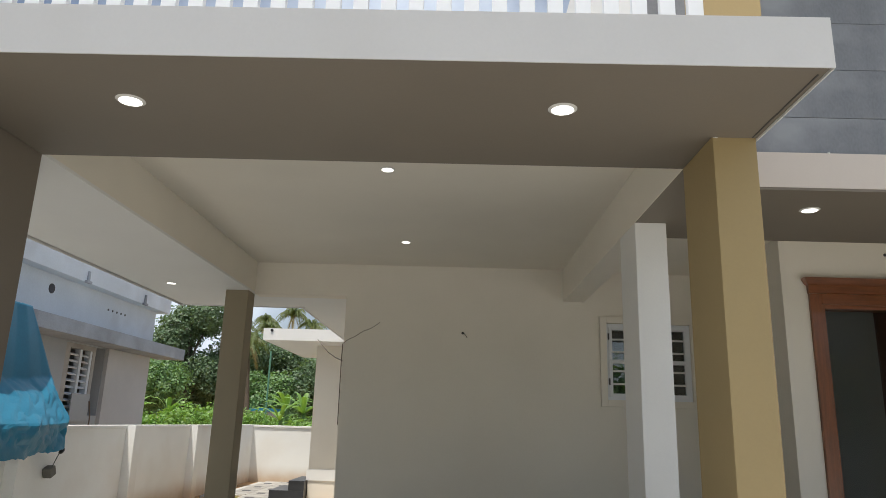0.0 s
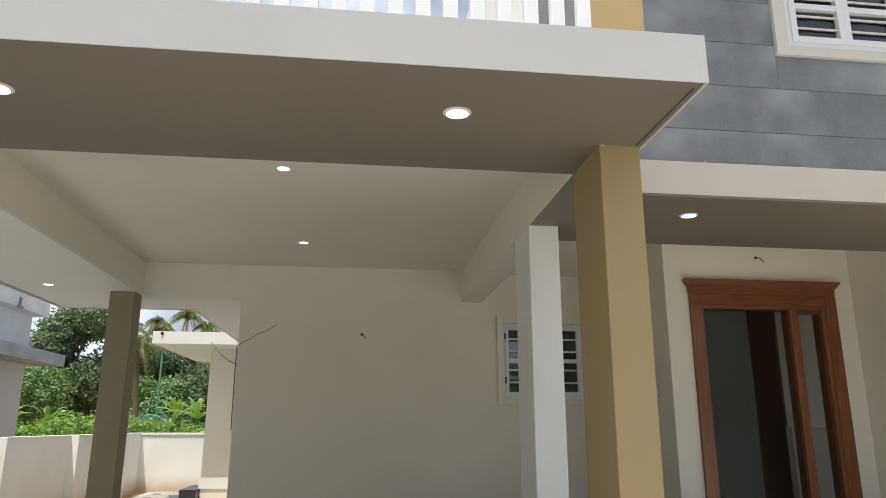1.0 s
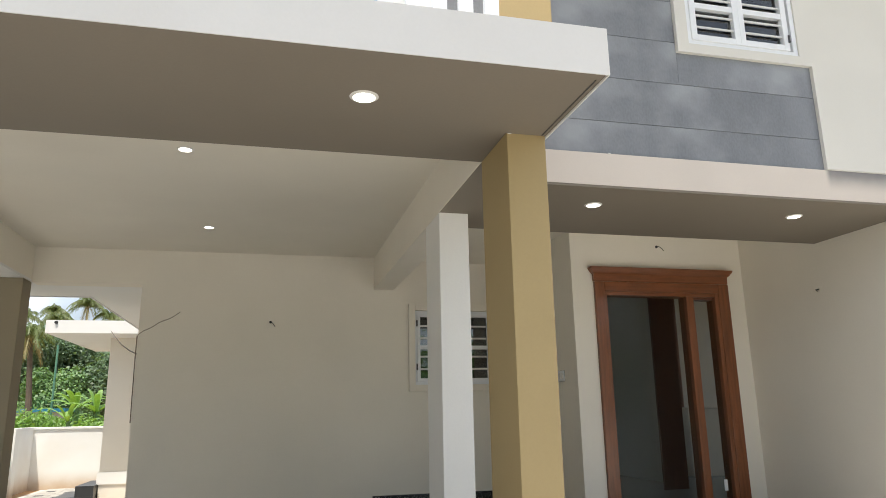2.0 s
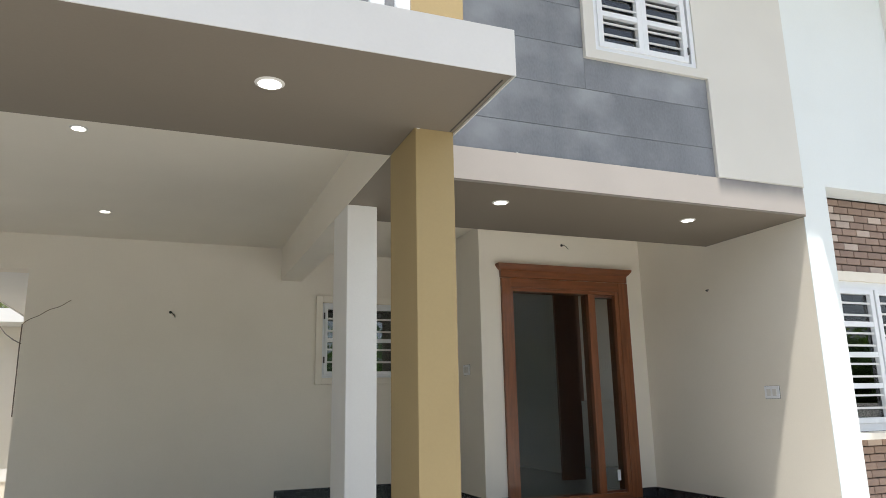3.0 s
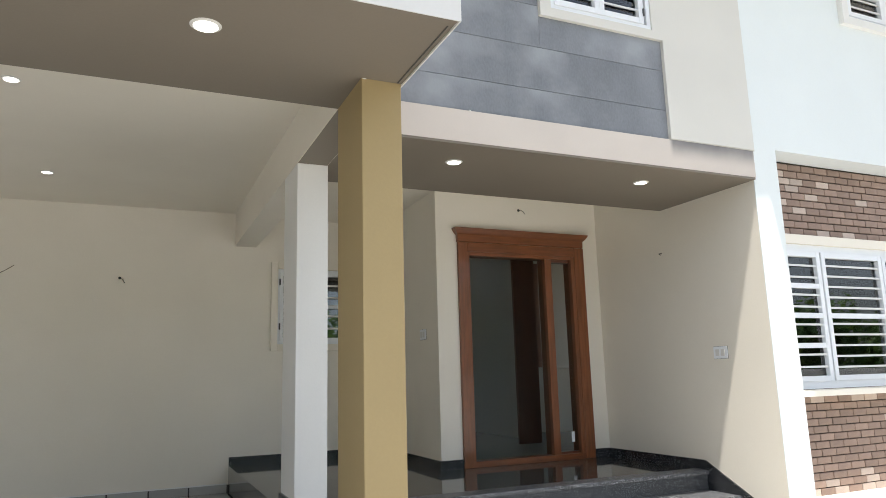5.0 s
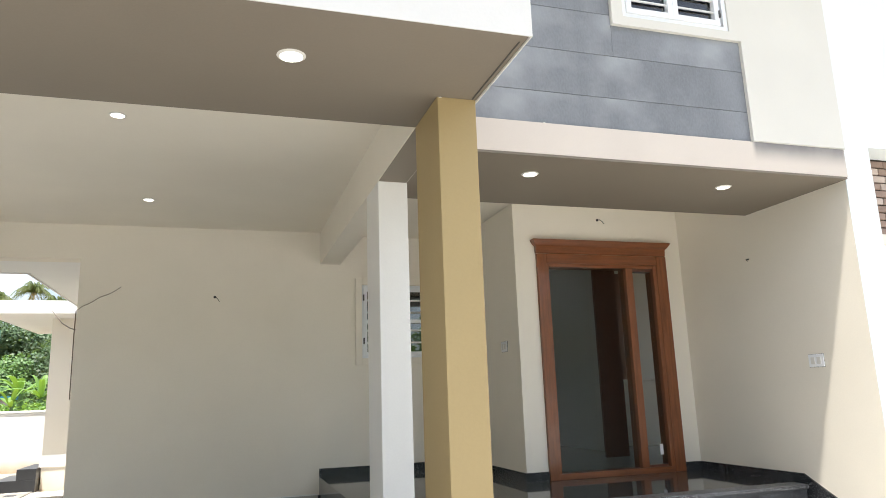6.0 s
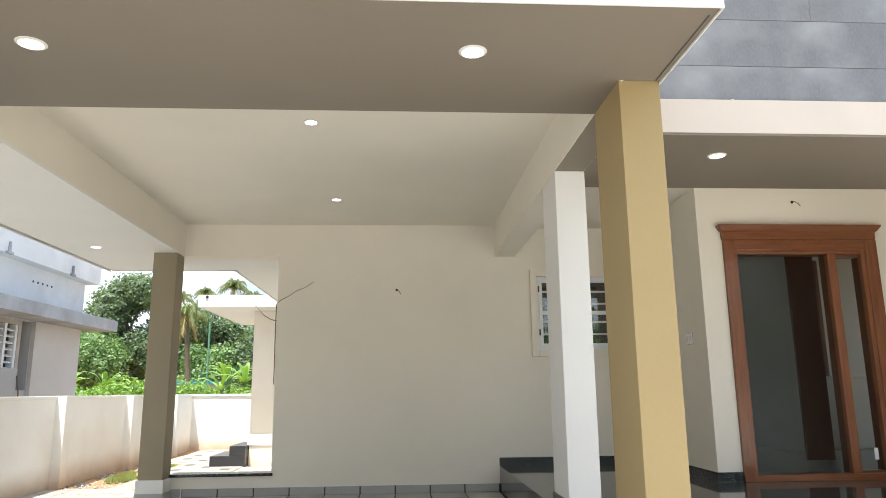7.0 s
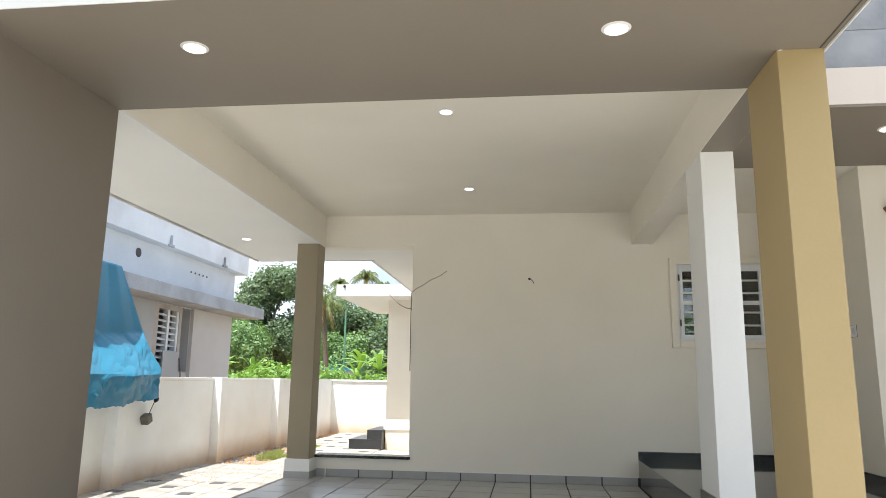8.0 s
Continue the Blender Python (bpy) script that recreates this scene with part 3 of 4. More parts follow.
# House lengthened out of view to y -3 to block sky from the left.
part("wall", boxes((NX - 6, -3.0, GZ, NX, 11.66, 3.25), (NX - 6, 12.98, GZ, NX, 14.8, 3.25), (NX - 6, 11.66, GZ, NX, 12.98, 1.05), (NX - 6, 11.66, 2.26, NX, 12.98, 3.25)), NEIGH2, nb)
part("pilaster", boxes((NX, 13.0, GZ, NX + 0.07, 14.8, 2.28)), mat("grey_washed_plaster", (0.52, 0.535, 0.55), 0.9, 0.10, 1.2, 40.0, 0.3, dirt=(0.40, 0.40, 0.40), dirt_amt=0.5), nb)
part("upper_wall", boxes((NX, -3.0, 2.52, NX + 0.06, 14.83, 3.25)), NEIGH, nb)
part("parapet", boxes((NX - 6.2, -3.2, 3.25, NX + 0.28, 15.05, 4.35), bev=0.01), NEIGH, nb, "white weather-stained parapet")
part("sunshade", boxes((NX - 0.02, -3.4, 2.285, NX + 0.55, 15.45, 2.52), bev=0.008), SLABC, nb, "raw grey concrete sunshade")
# Dark disc laid on the wall for the shade inside the vent.
part("vent_disc", cyl(bmesh.new(), (NX + 0.06, 10.85, 3.02), 0.08, 0.08, 0.012, 20, "x"), JOINT, nb, "dark disc for the shade inside a round vent")
for yy in (11.45, 13.7, 9.3):
    bm = boxes((NX + 0.28, yy - 0.06, 3.235, NX + 0.33, yy + 0.10, 3.275))
    cyl(bm, (NX + 0.30, yy + 0.02, 3.27), 0.03, 0.022, 0.17, 8)
    part("spout", bm, SLABC, nb, "grey rain spout")
# Row of dark discs for the shade inside small holes.
for k in range(5):
    part("hole_disc", cyl(bmesh.new(), (NX + 0.06, 12.75 + 0.17 * k, 2.98), 0.021, 0.021, 0.01, 8, "x"), JOINT, nb)
WINGREY = mat("weathered_grey_window_paint", (0.40, 0.395, 0.38), 0.8, 0.15, 3.0, 40.0, 0.2, dirt=(0.22, 0.20, 0.18), dirt_amt=0.5)
nwin = part("window", boxes((NX - 0.14, 11.66, 1.05, NX - 0.02, 11.84, 2.26), (NX - 0.14, 12.60, 1.05, NX - 0.02, 12.70, 2.26), (NX - 0.14, 11.84, 1.05, NX - 0.02, 12.60, 1.12), (NX - 0.14, 11.84, 2.18, NX - 0.02, 12.60, 2.26)), WINGREY, nb, "old grey window frame with grilles")
part("mullion", boxes((NX - 0.13, 12.19, 1.12, NX - 0.03, 12.26, 2.18), (NX - 0.13, 12.53, 1.12, NX - 0.03, 12.60, 2.18)), NEIGH, nwin)
for k in range(9):
    for ya, yb in ((11.84, 12.19), (12.26, 12.53)):
        bm = bmesh.new()
        box(bm, -0.03, ya, -0.011, 0.03, yb, 0.011)
        bmesh.ops.rotate(bm, cent=(0, 0, 0), matrix=Matrix.Rotation(radians(28), 3, "Y"), verts=bm.verts)
        bmesh.ops.translate(bm, vec=(NX - 0.08, 0, 1.19 + 0.112 * k), verts=bm.verts)
        part("louvre", bm, NEIGH, nwin)
part("shutter", boxes((NX - 0.30, 12.72, 1.05, NX - 0.24, 12.98, 2.26)), WINGREY, nwin)
part("board", boxes((NX + 0.01, 12.02, 0.95, NX + 0.03, 12.62, 1.42)), NEIGH2, nwin)
# Dark sheet put in for the shade inside the neighbour's room.
part("room_shade_sheet", boxes((NX - 1.2, 11.4, 0.9, NX - 1.1, 13.2, 2.4)), JOINT, nb)
part("cable", tube(bmesh.new(), [(NX + 0.04, 12.60, 1.3), (NX + 0.06, 12.66, 1.0), (NX + 0.05, 12.64, 0.2), (NX + 0.05, 12.66, GZ)], 0.012), CABLE, nb)

# ---- rear wing of the house ----
solid("wall_wing", boxes((-2.47, 12.8, GZ, 3.0, 13.0, 2.43), (-2.47, 13.0, GZ, -2.27, 15.5, 2.43)), CREAM, "cream painted wall of the rear wing", "wall")
solid("wall_wing_base", boxes((-2.50, 12.78, 0.06, -1.0, 12.80, 0.25)), WHITE, "white band on the rear wing", "wall")
solid("sunshade_wing", boxes((-3.30, 12.1, 2.432, -1.17, 15.5, 2.637)), WHITE, "white concrete sunshade slab of the rear wing", "sunshade")
bm = bmesh.new()
cyl(bm, (-3.15, 12.08, 2.60), 0.025, 0.025, 0.02, 12, "y")
solid("fixing_plate", bm, BLACK, "small dark fixing on the sunshade edge", "fixing", "")
rs = thing("rear_steps", "dark granite steps at the rear wing", "steps", kind="structure")
part("step", boxes((-3.08, 12.55, GZ, -2.48, 13.6, -0.10), bev=0.006), DARKSTONE, rs)
part("step", boxes((-2.75, 12.55, -0.10, -2.48, 13.6, 0.065), bev=0.006), DARKSTONE, rs)
solid("pipe", tube(bmesh.new(), [(-1.19, BY + 0.35, 2.2), (-1.19, BY + 0.35, 1.35)], 0.012), CABLE, "thin grey conduit on the side wall", "pipe", "")


# ---- windows ----
def window(name, label, y, x0, x1, z0, z1, columns, casing=0.0, frame_w=0.06, deep=0.09, s=0.045, bar=0.006):
    """columns: rows of x from, x to, panes up, bars to each pane; panes lie between the columns' frames."""
    w = thing(name, label, "window", kind="structure")
    f = frame_w
    part("window_frame", boxes((x0, y, z0, x0 + f, y + deep, z1), (x1 - f, y, z0, x1, y + deep, z1), (x0 + f, y, z0, x1 - f, y + deep, z0 + f), (x0 + f, y, z1 - f, x1 - f, y + deep, z1)), UPVC, w)
    if casing:
        c = casing
        part("casing", boxes((x0 - c, y - 0.045, z0 - c, x0, y + 0.02, z1 + c), (x1, y - 0.045, z0 - c, x1 + c, y + 0.02, z1 + c), (x0, y - 0.045, z0 - c, x1, y + 0.02, z0), (x0, y - 0.045, z1, x1, y + 0.02, z1 + c), bev=0.004), CREAM, w)
    for a, b, n, bars in columns:
        sash = part("sash", boxes((a, y - 0.012, z0 + f, a + s, y + 0.04, z1 - f), (b - s, y - 0.012, z0 + f, b, y + 0.04, z1 - f), (a + s, y - 0.012, z0 + f, b - s, y + 0.04, z0 + f + s), (a + s, y - 0.012, z1 - f - s, b - s, y + 0.04, z1 - f), bev=0.003), UPVC, w)
        h0, h1 = z0 + f + s, z1 - f - s
        step = (h1 - h0) / n
        for k in range(n):
            zb, zt = h0 + k * step, h0 + (k + 1) * step
            if k:
                part("rail", boxes((a + s, y - 0.008, zb - 0.021, b - s, y + 0.035, zb + 0.021)), UPVC, sash)
            pn = part("pane", boxes((a + s, y + 0.026, zb, b - s, y + 0.031, zt)), GLASS, sash)
            pn.visible_shadow = False
            for q in range(bars):
                zq = zb + (zt - zb) * (q + 0.75) / (bars + 0.5)
                part("grille_bar", boxes((a + s - 0.01, y + 0.002, zq - bar, b - s + 0.01, y + 0.014, zq + bar)), BAR, w)
    return w


w1 = window("window_1", "white framed casement window with horizontal bars, in the car porch wall", BY - 0.004, 1.74, 2.66, 1.40, 2.23, [(1.768, 2.20, 2, 2), (2.20, 2.632, 2, 2)], casing=0.072, frame_w=0.034, s=0.036, bar=0.010)
for zh in (1.56, 2.05):
    part("hinge", boxes((1.758, BY - 0.03, zh, 1.772, BY - 0.012, zh + 0.07)), JOINT, w1, "dark steel hinge")
w2 = window("window_2", "white framed upper window with horizontal bars beside grey cladding", UY + 0.012, 2.951, 3.869, 3.601, 4.929, [(2.985, 3.385, 5, 2), (3.385, 3.80, 5, 2)], frame_w=0.035)
part("latch", boxes((3.79, UY - 0.012, 3.70, 3.80, UY + 0.004, 3.76)), JOINT, w2, "small dark latch")
window("window_3", "white framed upper window with horizontal bars in the white wall", FY - 0.012, 6.20, 7.30, 4.16, 5.2, [(6.24, 6.76, 4, 2), (6.76, 7.28, 4, 2)], frame_w=0.04)
solid("window_sill", boxes((6.12, FY - 0.05, 4.09, 7.38, FY + 0.01, 4.16), (6.12, FY - 0.05, 4.16, 6.20, FY + 0.01, 5.25)), WHITE, "white window surround", "window sill")
window("window_4", "large white framed window with horizontal bars between brick panels", FY + 0.225, BX0, 7.6, BWZ0 + 0.0, BWZ1, [(BX0 + 0.03, 5.74, 4, 2), (5.76, 6.55, 2, 5), (6.56, 7.06, 4, 2), (7.07, 7.56, 4, 2)], frame_w=0.06, bar=0.0085)
solid("window_lintel", boxes((5.09, FY + 0.19, BWZ1, 8.4, FY + 0.24, BWZ1 + 0.08), (5.09, FY + 0.02, BWZ0 - 0.05, 8.4, FY + 0.24, BWZ0 - 0.004), (5.09, FY + 0.004, -0.10, 8.4, FY + 0.24, -0.02), (5.09, FY + 0.004, GZ, 8.4, FY + 0.20, -0.10)), CREAM, "cream bands above and below the window and along the foot of the bricks", "lintel")

# ---- entrance door ----
door = thing("door_1", "polished red-brown wooden entrance door frame with a closed glass door", "door", kind="structure")
JY = DY - 0.035
fx0, fx1, ft = 3.157, 4.597, 2.295
part("door_frame", boxes((fx0, JY, PZ, fx0 + 0.10, DY + 0.16, ft), (fx1 - 0.10, JY, PZ, fx1 + 0.018, DY + 0.16, ft), bev=0.006), WOOD, door)
part("lintel", boxes((fx0 + 0.10, JY, 2.20, fx1 - 0.10, DY + 0.16, ft), bev=0.006), WOOD_H, door)
part("inner_frame", boxes((fx0 + 0.10, JY + 0.008, PZ, fx0 + 0.122, DY + 0.12, 2.20), (fx1 - 0.142, JY + 0.008, PZ, fx1 - 0.10, DY + 0.12, 2.20), bev=0.004), WOOD, door)
part("head_rail", boxes((fx0 + 0.122, JY + 0.010, 2.165, fx1 - 0.142, DY + 0.12, 2.20), bev=0.004), WOOD_H, door)
bm = bmesh.new()
prof = ((0.0, 2.295), (0.008, 2.30), (0.010, 2.365), (0.026, 2.38), (0.050, 2.415), (0.052, 2.43), (0.0, 2.43))
loops = []
for (xa, sgn) in ((fx0, -1), (fx1, 1)):
    loops.append([bm.verts.new((xa + sgn * d, JY - d, z)) for d, z in prof])
for k in range(len(prof)):
    q = (k + 1) % len(prof)
    bm.faces.new((loops[0][k], loops[1][k], loops[1][q], loops[0][q]))
back = []
for (xa, sgn) in ((fx0, -1), (fx1, 1)):
    back.append([bm.verts.new((xa + sgn * d, DY - 0.002, z)) for d, z in prof])
for s in (0, 1):
    for k in range(len(prof) - 1):
        f4 = (loops[s][k], loops[s][k + 1], back[s][k + 1], back[s][k])
        bm.faces.new(f4 if s == 0 else f4[::-1])
bmesh.ops.recalc_face_normals(bm, faces=bm.faces)
part("cornice", bm, WOOD_H, door, "moulded wooden cornice")
part("sill", boxes((fx0 + 0.10, JY + 0.005, PZ, fx1 - 0.10, DY + 0.14, PZ + 0.055), bev=0.004), WOOD_H, door)
part("mullion", boxes((4.135, JY + 0.012, PZ + 0.055, 4.215, DY + 0.12, 2.165), bev=0.005), WOOD, door)
part("sidelight_frame", boxes((4.215, JY + 0.03, PZ + 0.055, 4.225, DY + 0.1, 2.165), (4.225, JY + 0.05, PZ + 0.055, 4.455, DY + 0.1, PZ + 0.075), (4.225, JY + 0.05, 2.14, 4.455, DY + 0.1, 2.165)), DARKWOOD, door)
pg = part("glass_door", boxes((fx0 + 0.112, JY + 0.056, PZ + 0.06, fx1 - 0.112, JY + 0.064, 2.19)), DOORGLASS, door, "large clear glass door panes, closed")
pg.visible_shadow = False
part("lock_plate", boxes((4.372, JY + 0.047, 0.33, 4.405, JY + 0.055, 0.43), bev=0.002), PLATE, pg, "small white lock on the glass")

wr = thing("hall_door", "dark brown wooden inner door standing open in the hall", "door")
part("leaf", boxes((4.64, 7.54, PZ + 0.012, 4.955, 7.58, 2.79), bev=0.006), DARKWOOD, wr)
wu = thing("wall_unit", "tall dark brown wooden unit against the inner wall", "cabinet")
part("body", boxes((5.80, 9.16, PZ + 0.005, 6.02, 9.415, 2.7), bev=0.006), DARKWOOD, wu)
cab = thing("hall_cabinet", "pale low cabinet standing in the inner room", "cabinet")
part("body", boxes((5.84, 8.80, PZ + 0.005, 6.34, 9.15, 1.08), bev=0.01), WHITE, cab)
part("top", boxes((5.83, 8.785, 1.08, 6.35, 9.155, 1.10), bev=0.005), WHITE, cab)

# ---- skirtings ----
SK = 0.248
solid("baseboard", boxes((1.27, BY - 0.014, PZ, 2.922, BY, SK), (2.922, DY - 0.0, PZ, 2.936, BY - 0.014, SK), (2.922, DY - 0.014, PZ, fx0, DY, SK), (fx1, DY - 0.014, PZ, RX - 0.014, DY, SK), (RX - 0.014, 4.70, PZ, RX, DY - 0.0, SK)), GRANITE, "black granite skirting", "skirting")
bm = bmesh.new()
a = [(4.70, SK), (4.03, -0.09), (4.03, GZ), (4.70, GZ)]
va = [bm.verts.new((RX - 0.016, y, z)) for y, z in a]
vb = [bm.verts.new((RX + 0.002, y, z)) for y, z in a]
bm.faces.new(va)
bm.faces.new(vb[::-1])
for k in range(4):
    bm.faces.new((va[k], vb[k], vb[(k + 1) % 4], va[(k + 1) % 4]))
bmesh.ops.recalc_face_normals(bm, faces=bm.faces)
solid("baseboard_sloping", bm, GRANITE, "black granite skirting sloping down beside the steps", "skirting")


# ---- lamps ----
def downlight(x, y, z, r):
    d = thing("downlight", "round recessed downlight, lit, with white rim", "lamp", "recessed downlights", at=(x, y, z))
    bm = bmesh.new()
    bmesh.ops.create_cone(bm, cap_ends=False, segments=36, radius1=r * 0.78, radius2=r, depth=0.006, matrix=Matrix.Translation((0, 0, -0.003)))
    part("rim", bm, LAMPRIM, d)
    bm = bmesh.new()
    cyl(bm, (0, 0, -0.0055), r * 0.78, r * 0.78, 0.004, 36)
    part("diffuser", bm, LAMPGLOW, d)
    return d


for x, y, z, r in ((0.523, 2.782, ZS - 0.010, 0.064), (-1.398, 2.782, ZS - 0.010, 0.064), (2.318, 4.236, ZS + 0.026, 0.062), (3.97, 4.242, ZS + 0.026, 0.062), (-0.433, 4.58, 2.83, 0.054), (-0.437, 6.60, 2.83, 0.054), (-2.96, 7.17, ZS, 0.06)):
    downlight(x, y, z, r)


# ---- small fittings ----
def switch(name, label, m):
    s = thing(name, label, "switch")
    # Dark rim that paints the shaded gap round the plate.
    part("shade_rim", boxes((-0.077, -0.003, -0.052, 0.077, 0, 0.052)), JOINT, s)
    part("plate", boxes((-0.075, -0.009, -0.05, 0.075, 0, 0.05), bev=0.004), PLATE, s)
    for k in (-0.03, 0.03):
        part("button", boxes((k - 0.02, -0.014, -0.028, k + 0.02, -0.008, 0.028), bev=0.003), LAMPRIM, s)
    s.matrix_basis = m
    return s


switch("switch_plate", "white switch plate with two buttons on the porch side wall", pose(RX, 4.41, 1.14, 0, 0, -90))
switch("switch_plate", "small white switch plate on the return wall", pose(2.936, 6.38, 1.42, 0, 0, -90))


def wire_end(name, p, d, label):
    bm = bmesh.new()
    p, d = Vector(p), Vector(d)
    tube(bm, [p, p + d * 0.35 + Vector((0.006, 0, 0.006)), p + d * 0.6 + Vector((0.02, 0, -0.01)), p + d * 0.7 + Vector((0.035, 0, -0.035))], 0.0036)
    cyl(bm, (p.x, p.y - 0.004, p.z), 0.014, 0.014, 0.005, 12, "y")
    return solid(name, bm, BLACK, label, "wire", "")


wire_end("wire_end", (0.155, BY, 2.08), (0.02, -0.07, -0.03), "loose wire ends at a lamp point in the cream wall")
wire_end("wire_end", (3.87, DY, 2.665), (0.02, -0.07, -0.02), "loose wire ends at a lamp point above the door")
bm = bmesh.new()
tube(bm, [(RX, 5.02, 2.085), (RX - 0.03, 5.02, 2.08), (RX - 0.035, 5.0, 2.065)], 0.005)
solid("wall_hook", bm, BLACK, "small dark hook in the porch side wall", "hook", "")
bm = bmesh.new()
pts = []
for k in range(15):
    u = k / 14
    pts.append((-1.166 + 0.40 * u, BY - 0.015 - 0.09 * math.sin(u * 2.6), 1.93 + 0.13 * (1 - (1 - u) ** 2) + 0.10 * u ** 3 + 0.006 * math.sin(u * 14)))
tube(bm, pts, 0.0034)
solid("loose_cable", bm, CABLE, "thin brown cable curling from the wall corner", "cable", "")
bm = bmesh.new()
tube(bm, [(-1.18, BY + 0.03, 1.93), (-1.185, BY + 0.04, 1.7), (-1.18, BY + 0.03, 1.05)], 0.006)
solid("hanging_cable", bm, CABLE, "thin cable hanging down the wall corner", "cable", "")
bm = bmesh.new()
tube(bm, [(-1.172, BY + 0.02, 1.74), (-1.42, 8.7, 1.86), (-1.72, 9.8, 2.03), (-2.33, 12.085, 2.46)], 0.006)
solid("slack_cable", bm, CABLE, "slack cable strung to the rear sunshade", "cable", "")

def drip(name, x, y, z, r, label):
    bm = bmesh.new()
    bmesh.ops.create_icosphere(bm, subdivisions=2, radius=r, matrix=Matrix.LocRotScale((x, y, z), None, (1.5, 0.8, 0.7)))
    return solid(name, bm, WHITE, label, "plaster", "")


drip("plaster_drip", 1.290, 3.052, ZS - 0.004, 0.011, "small white plaster drip at the head of the yellow pillar")
drip("plaster_drip", 2.27, FY - 0.022, 2.727, 0.006, "small white plaster drip on the fascia's upper edge")
drip("plaster_drip", 3.77, FY - 0.022, 2.726, 0.004, "small white plaster drip on the fascia's upper edge")
solid("baseboard_joint", boxes((-1.15, BY - 0.010, CZ + 0.083, 1.255, BY, CZ + 0.094)), WHITE, "white joint line on the tile skirting", "joint")

# ---- balcony railing ----
rail = thing("balcony_railing", "white painted balcony railing with flat upright slats", "railing")
part("top_rail", boxes((-3.3, 2.60, 3.52, 1.2, 2.68, 3.58), bev=0.006), UPVC, rail)
part("bottom_rail", boxes((-3.3, 2.615, 2.66, 1.2, 2.665, 2.70)), UPVC, rail)
sl_me = mesh_of("slat", boxes((0, 2.62, 2.70, 0.066, 2.655, 3.52), bev=0.004), UPVC)
for k in range(36):
    o = new("slat", sl_me)
    o.parent = rail
    o.location.x = 1.0425 - 0.1205 * k


# ---- plants ----
def leaf_cloud(name, blobs, n, size, material, seed, parent=None, long=1.6):
    rg = np.random.RandomState(seed)
    V, F = [], []
    weights = np.array([b[3] * b[4] * b[5] for b in blobs]) ** 0.67
    weights /= weights.sum()
    for b, cnt in zip(blobs, (weights * n).astype(int)):
        d = rg.normal(size=(cnt, 3))
        d /= np.linalg.norm(d, axis=1)[:, None]
        rad = 0.45 + 0.62 * rg.rand(cnt) ** 0.6
        lump = np.array([noise.noise((v[0] * 2.3 + seed, v[1] * 2.3, v[2] * 2.3)) for v in d])
        c = np.array(b[:3]) + d * (rad * (1 + 0.35 * lump))[:, None] * np.array(b[3:6])
        up = rg.normal(size=(cnt, 3)) * 0.7 + d + np.array((0, 0, 0.5))
        a = np.cross(up, rg.normal(size=(cnt, 3)))
        a /= np.linalg.norm(a, axis=1)[:, None] + 1e-9
        e = np.cross(up, a)
        e /= np.linalg.norm(e, axis=1)[:, None] + 1e-9
        s = size * (0.6 + 0.8 * rg.rand(cnt))[:, None]
        q = np.stack([c - a * s * long / 2, c - e * s / 2, c + a * s * long / 2, c + e * s / 2], axis=1)
        base = len(V)
        V.extend(q.reshape(-1, 3).tolist())
        F.extend([(base + 4 * i, base + 4 * i + 1, base + 4 * i + 2, base + 4 * i + 3) for i in range(cnt)])
    me = bpy.data.meshes.new(name)
    me.from_pydata(V, [], F)
    me.materials.append(material)
    ob = new(name, me)
    ob.parent = parent
    return ob


def tree(x, y, h, r, material, seed, label, n=5000, size=0.3):
    rg = random.Random(seed)
    t = thing("tree", label, "tree", "trees behind the yard")
    bm = bmesh.new()
    tube(bm, [(x, y, GZ), (x + 0.1, y, h * 0.3), (x - 0.1, y + 0.1, h * 0.6), (x, y, h * 0.9)], [0.3, 0.22, 0.15, 0.05], 8)
    blobs = []
    for k in range(11):
        a, q = rg.random() * math.tau, rg.random()
        zz = h * (0.28 + 0.62 * q)
        rr = r * (0.75 - 0.45 * abs(q - 0.4)) * rg.uniform(0.5, 1.0)
        c = (x + rr * math.cos(a), y + rr * math.sin(a), zz)
        tube(bm, [(x, y, zz * 0.55), ((x + c[0]) / 2, (y + c[1]) / 2, zz * 0.8), c], [0.1, 0.06, 0.02], 5)
        s = r * rg.uniform(0.38, 0.6)
        blobs.append((*c, s, s, s * rg.uniform(0.7, 1.0)))
    part("trunk", bm, BARK, t)
    leaf_cloud("crown", blobs, n, size, material, seed, t)
    return t


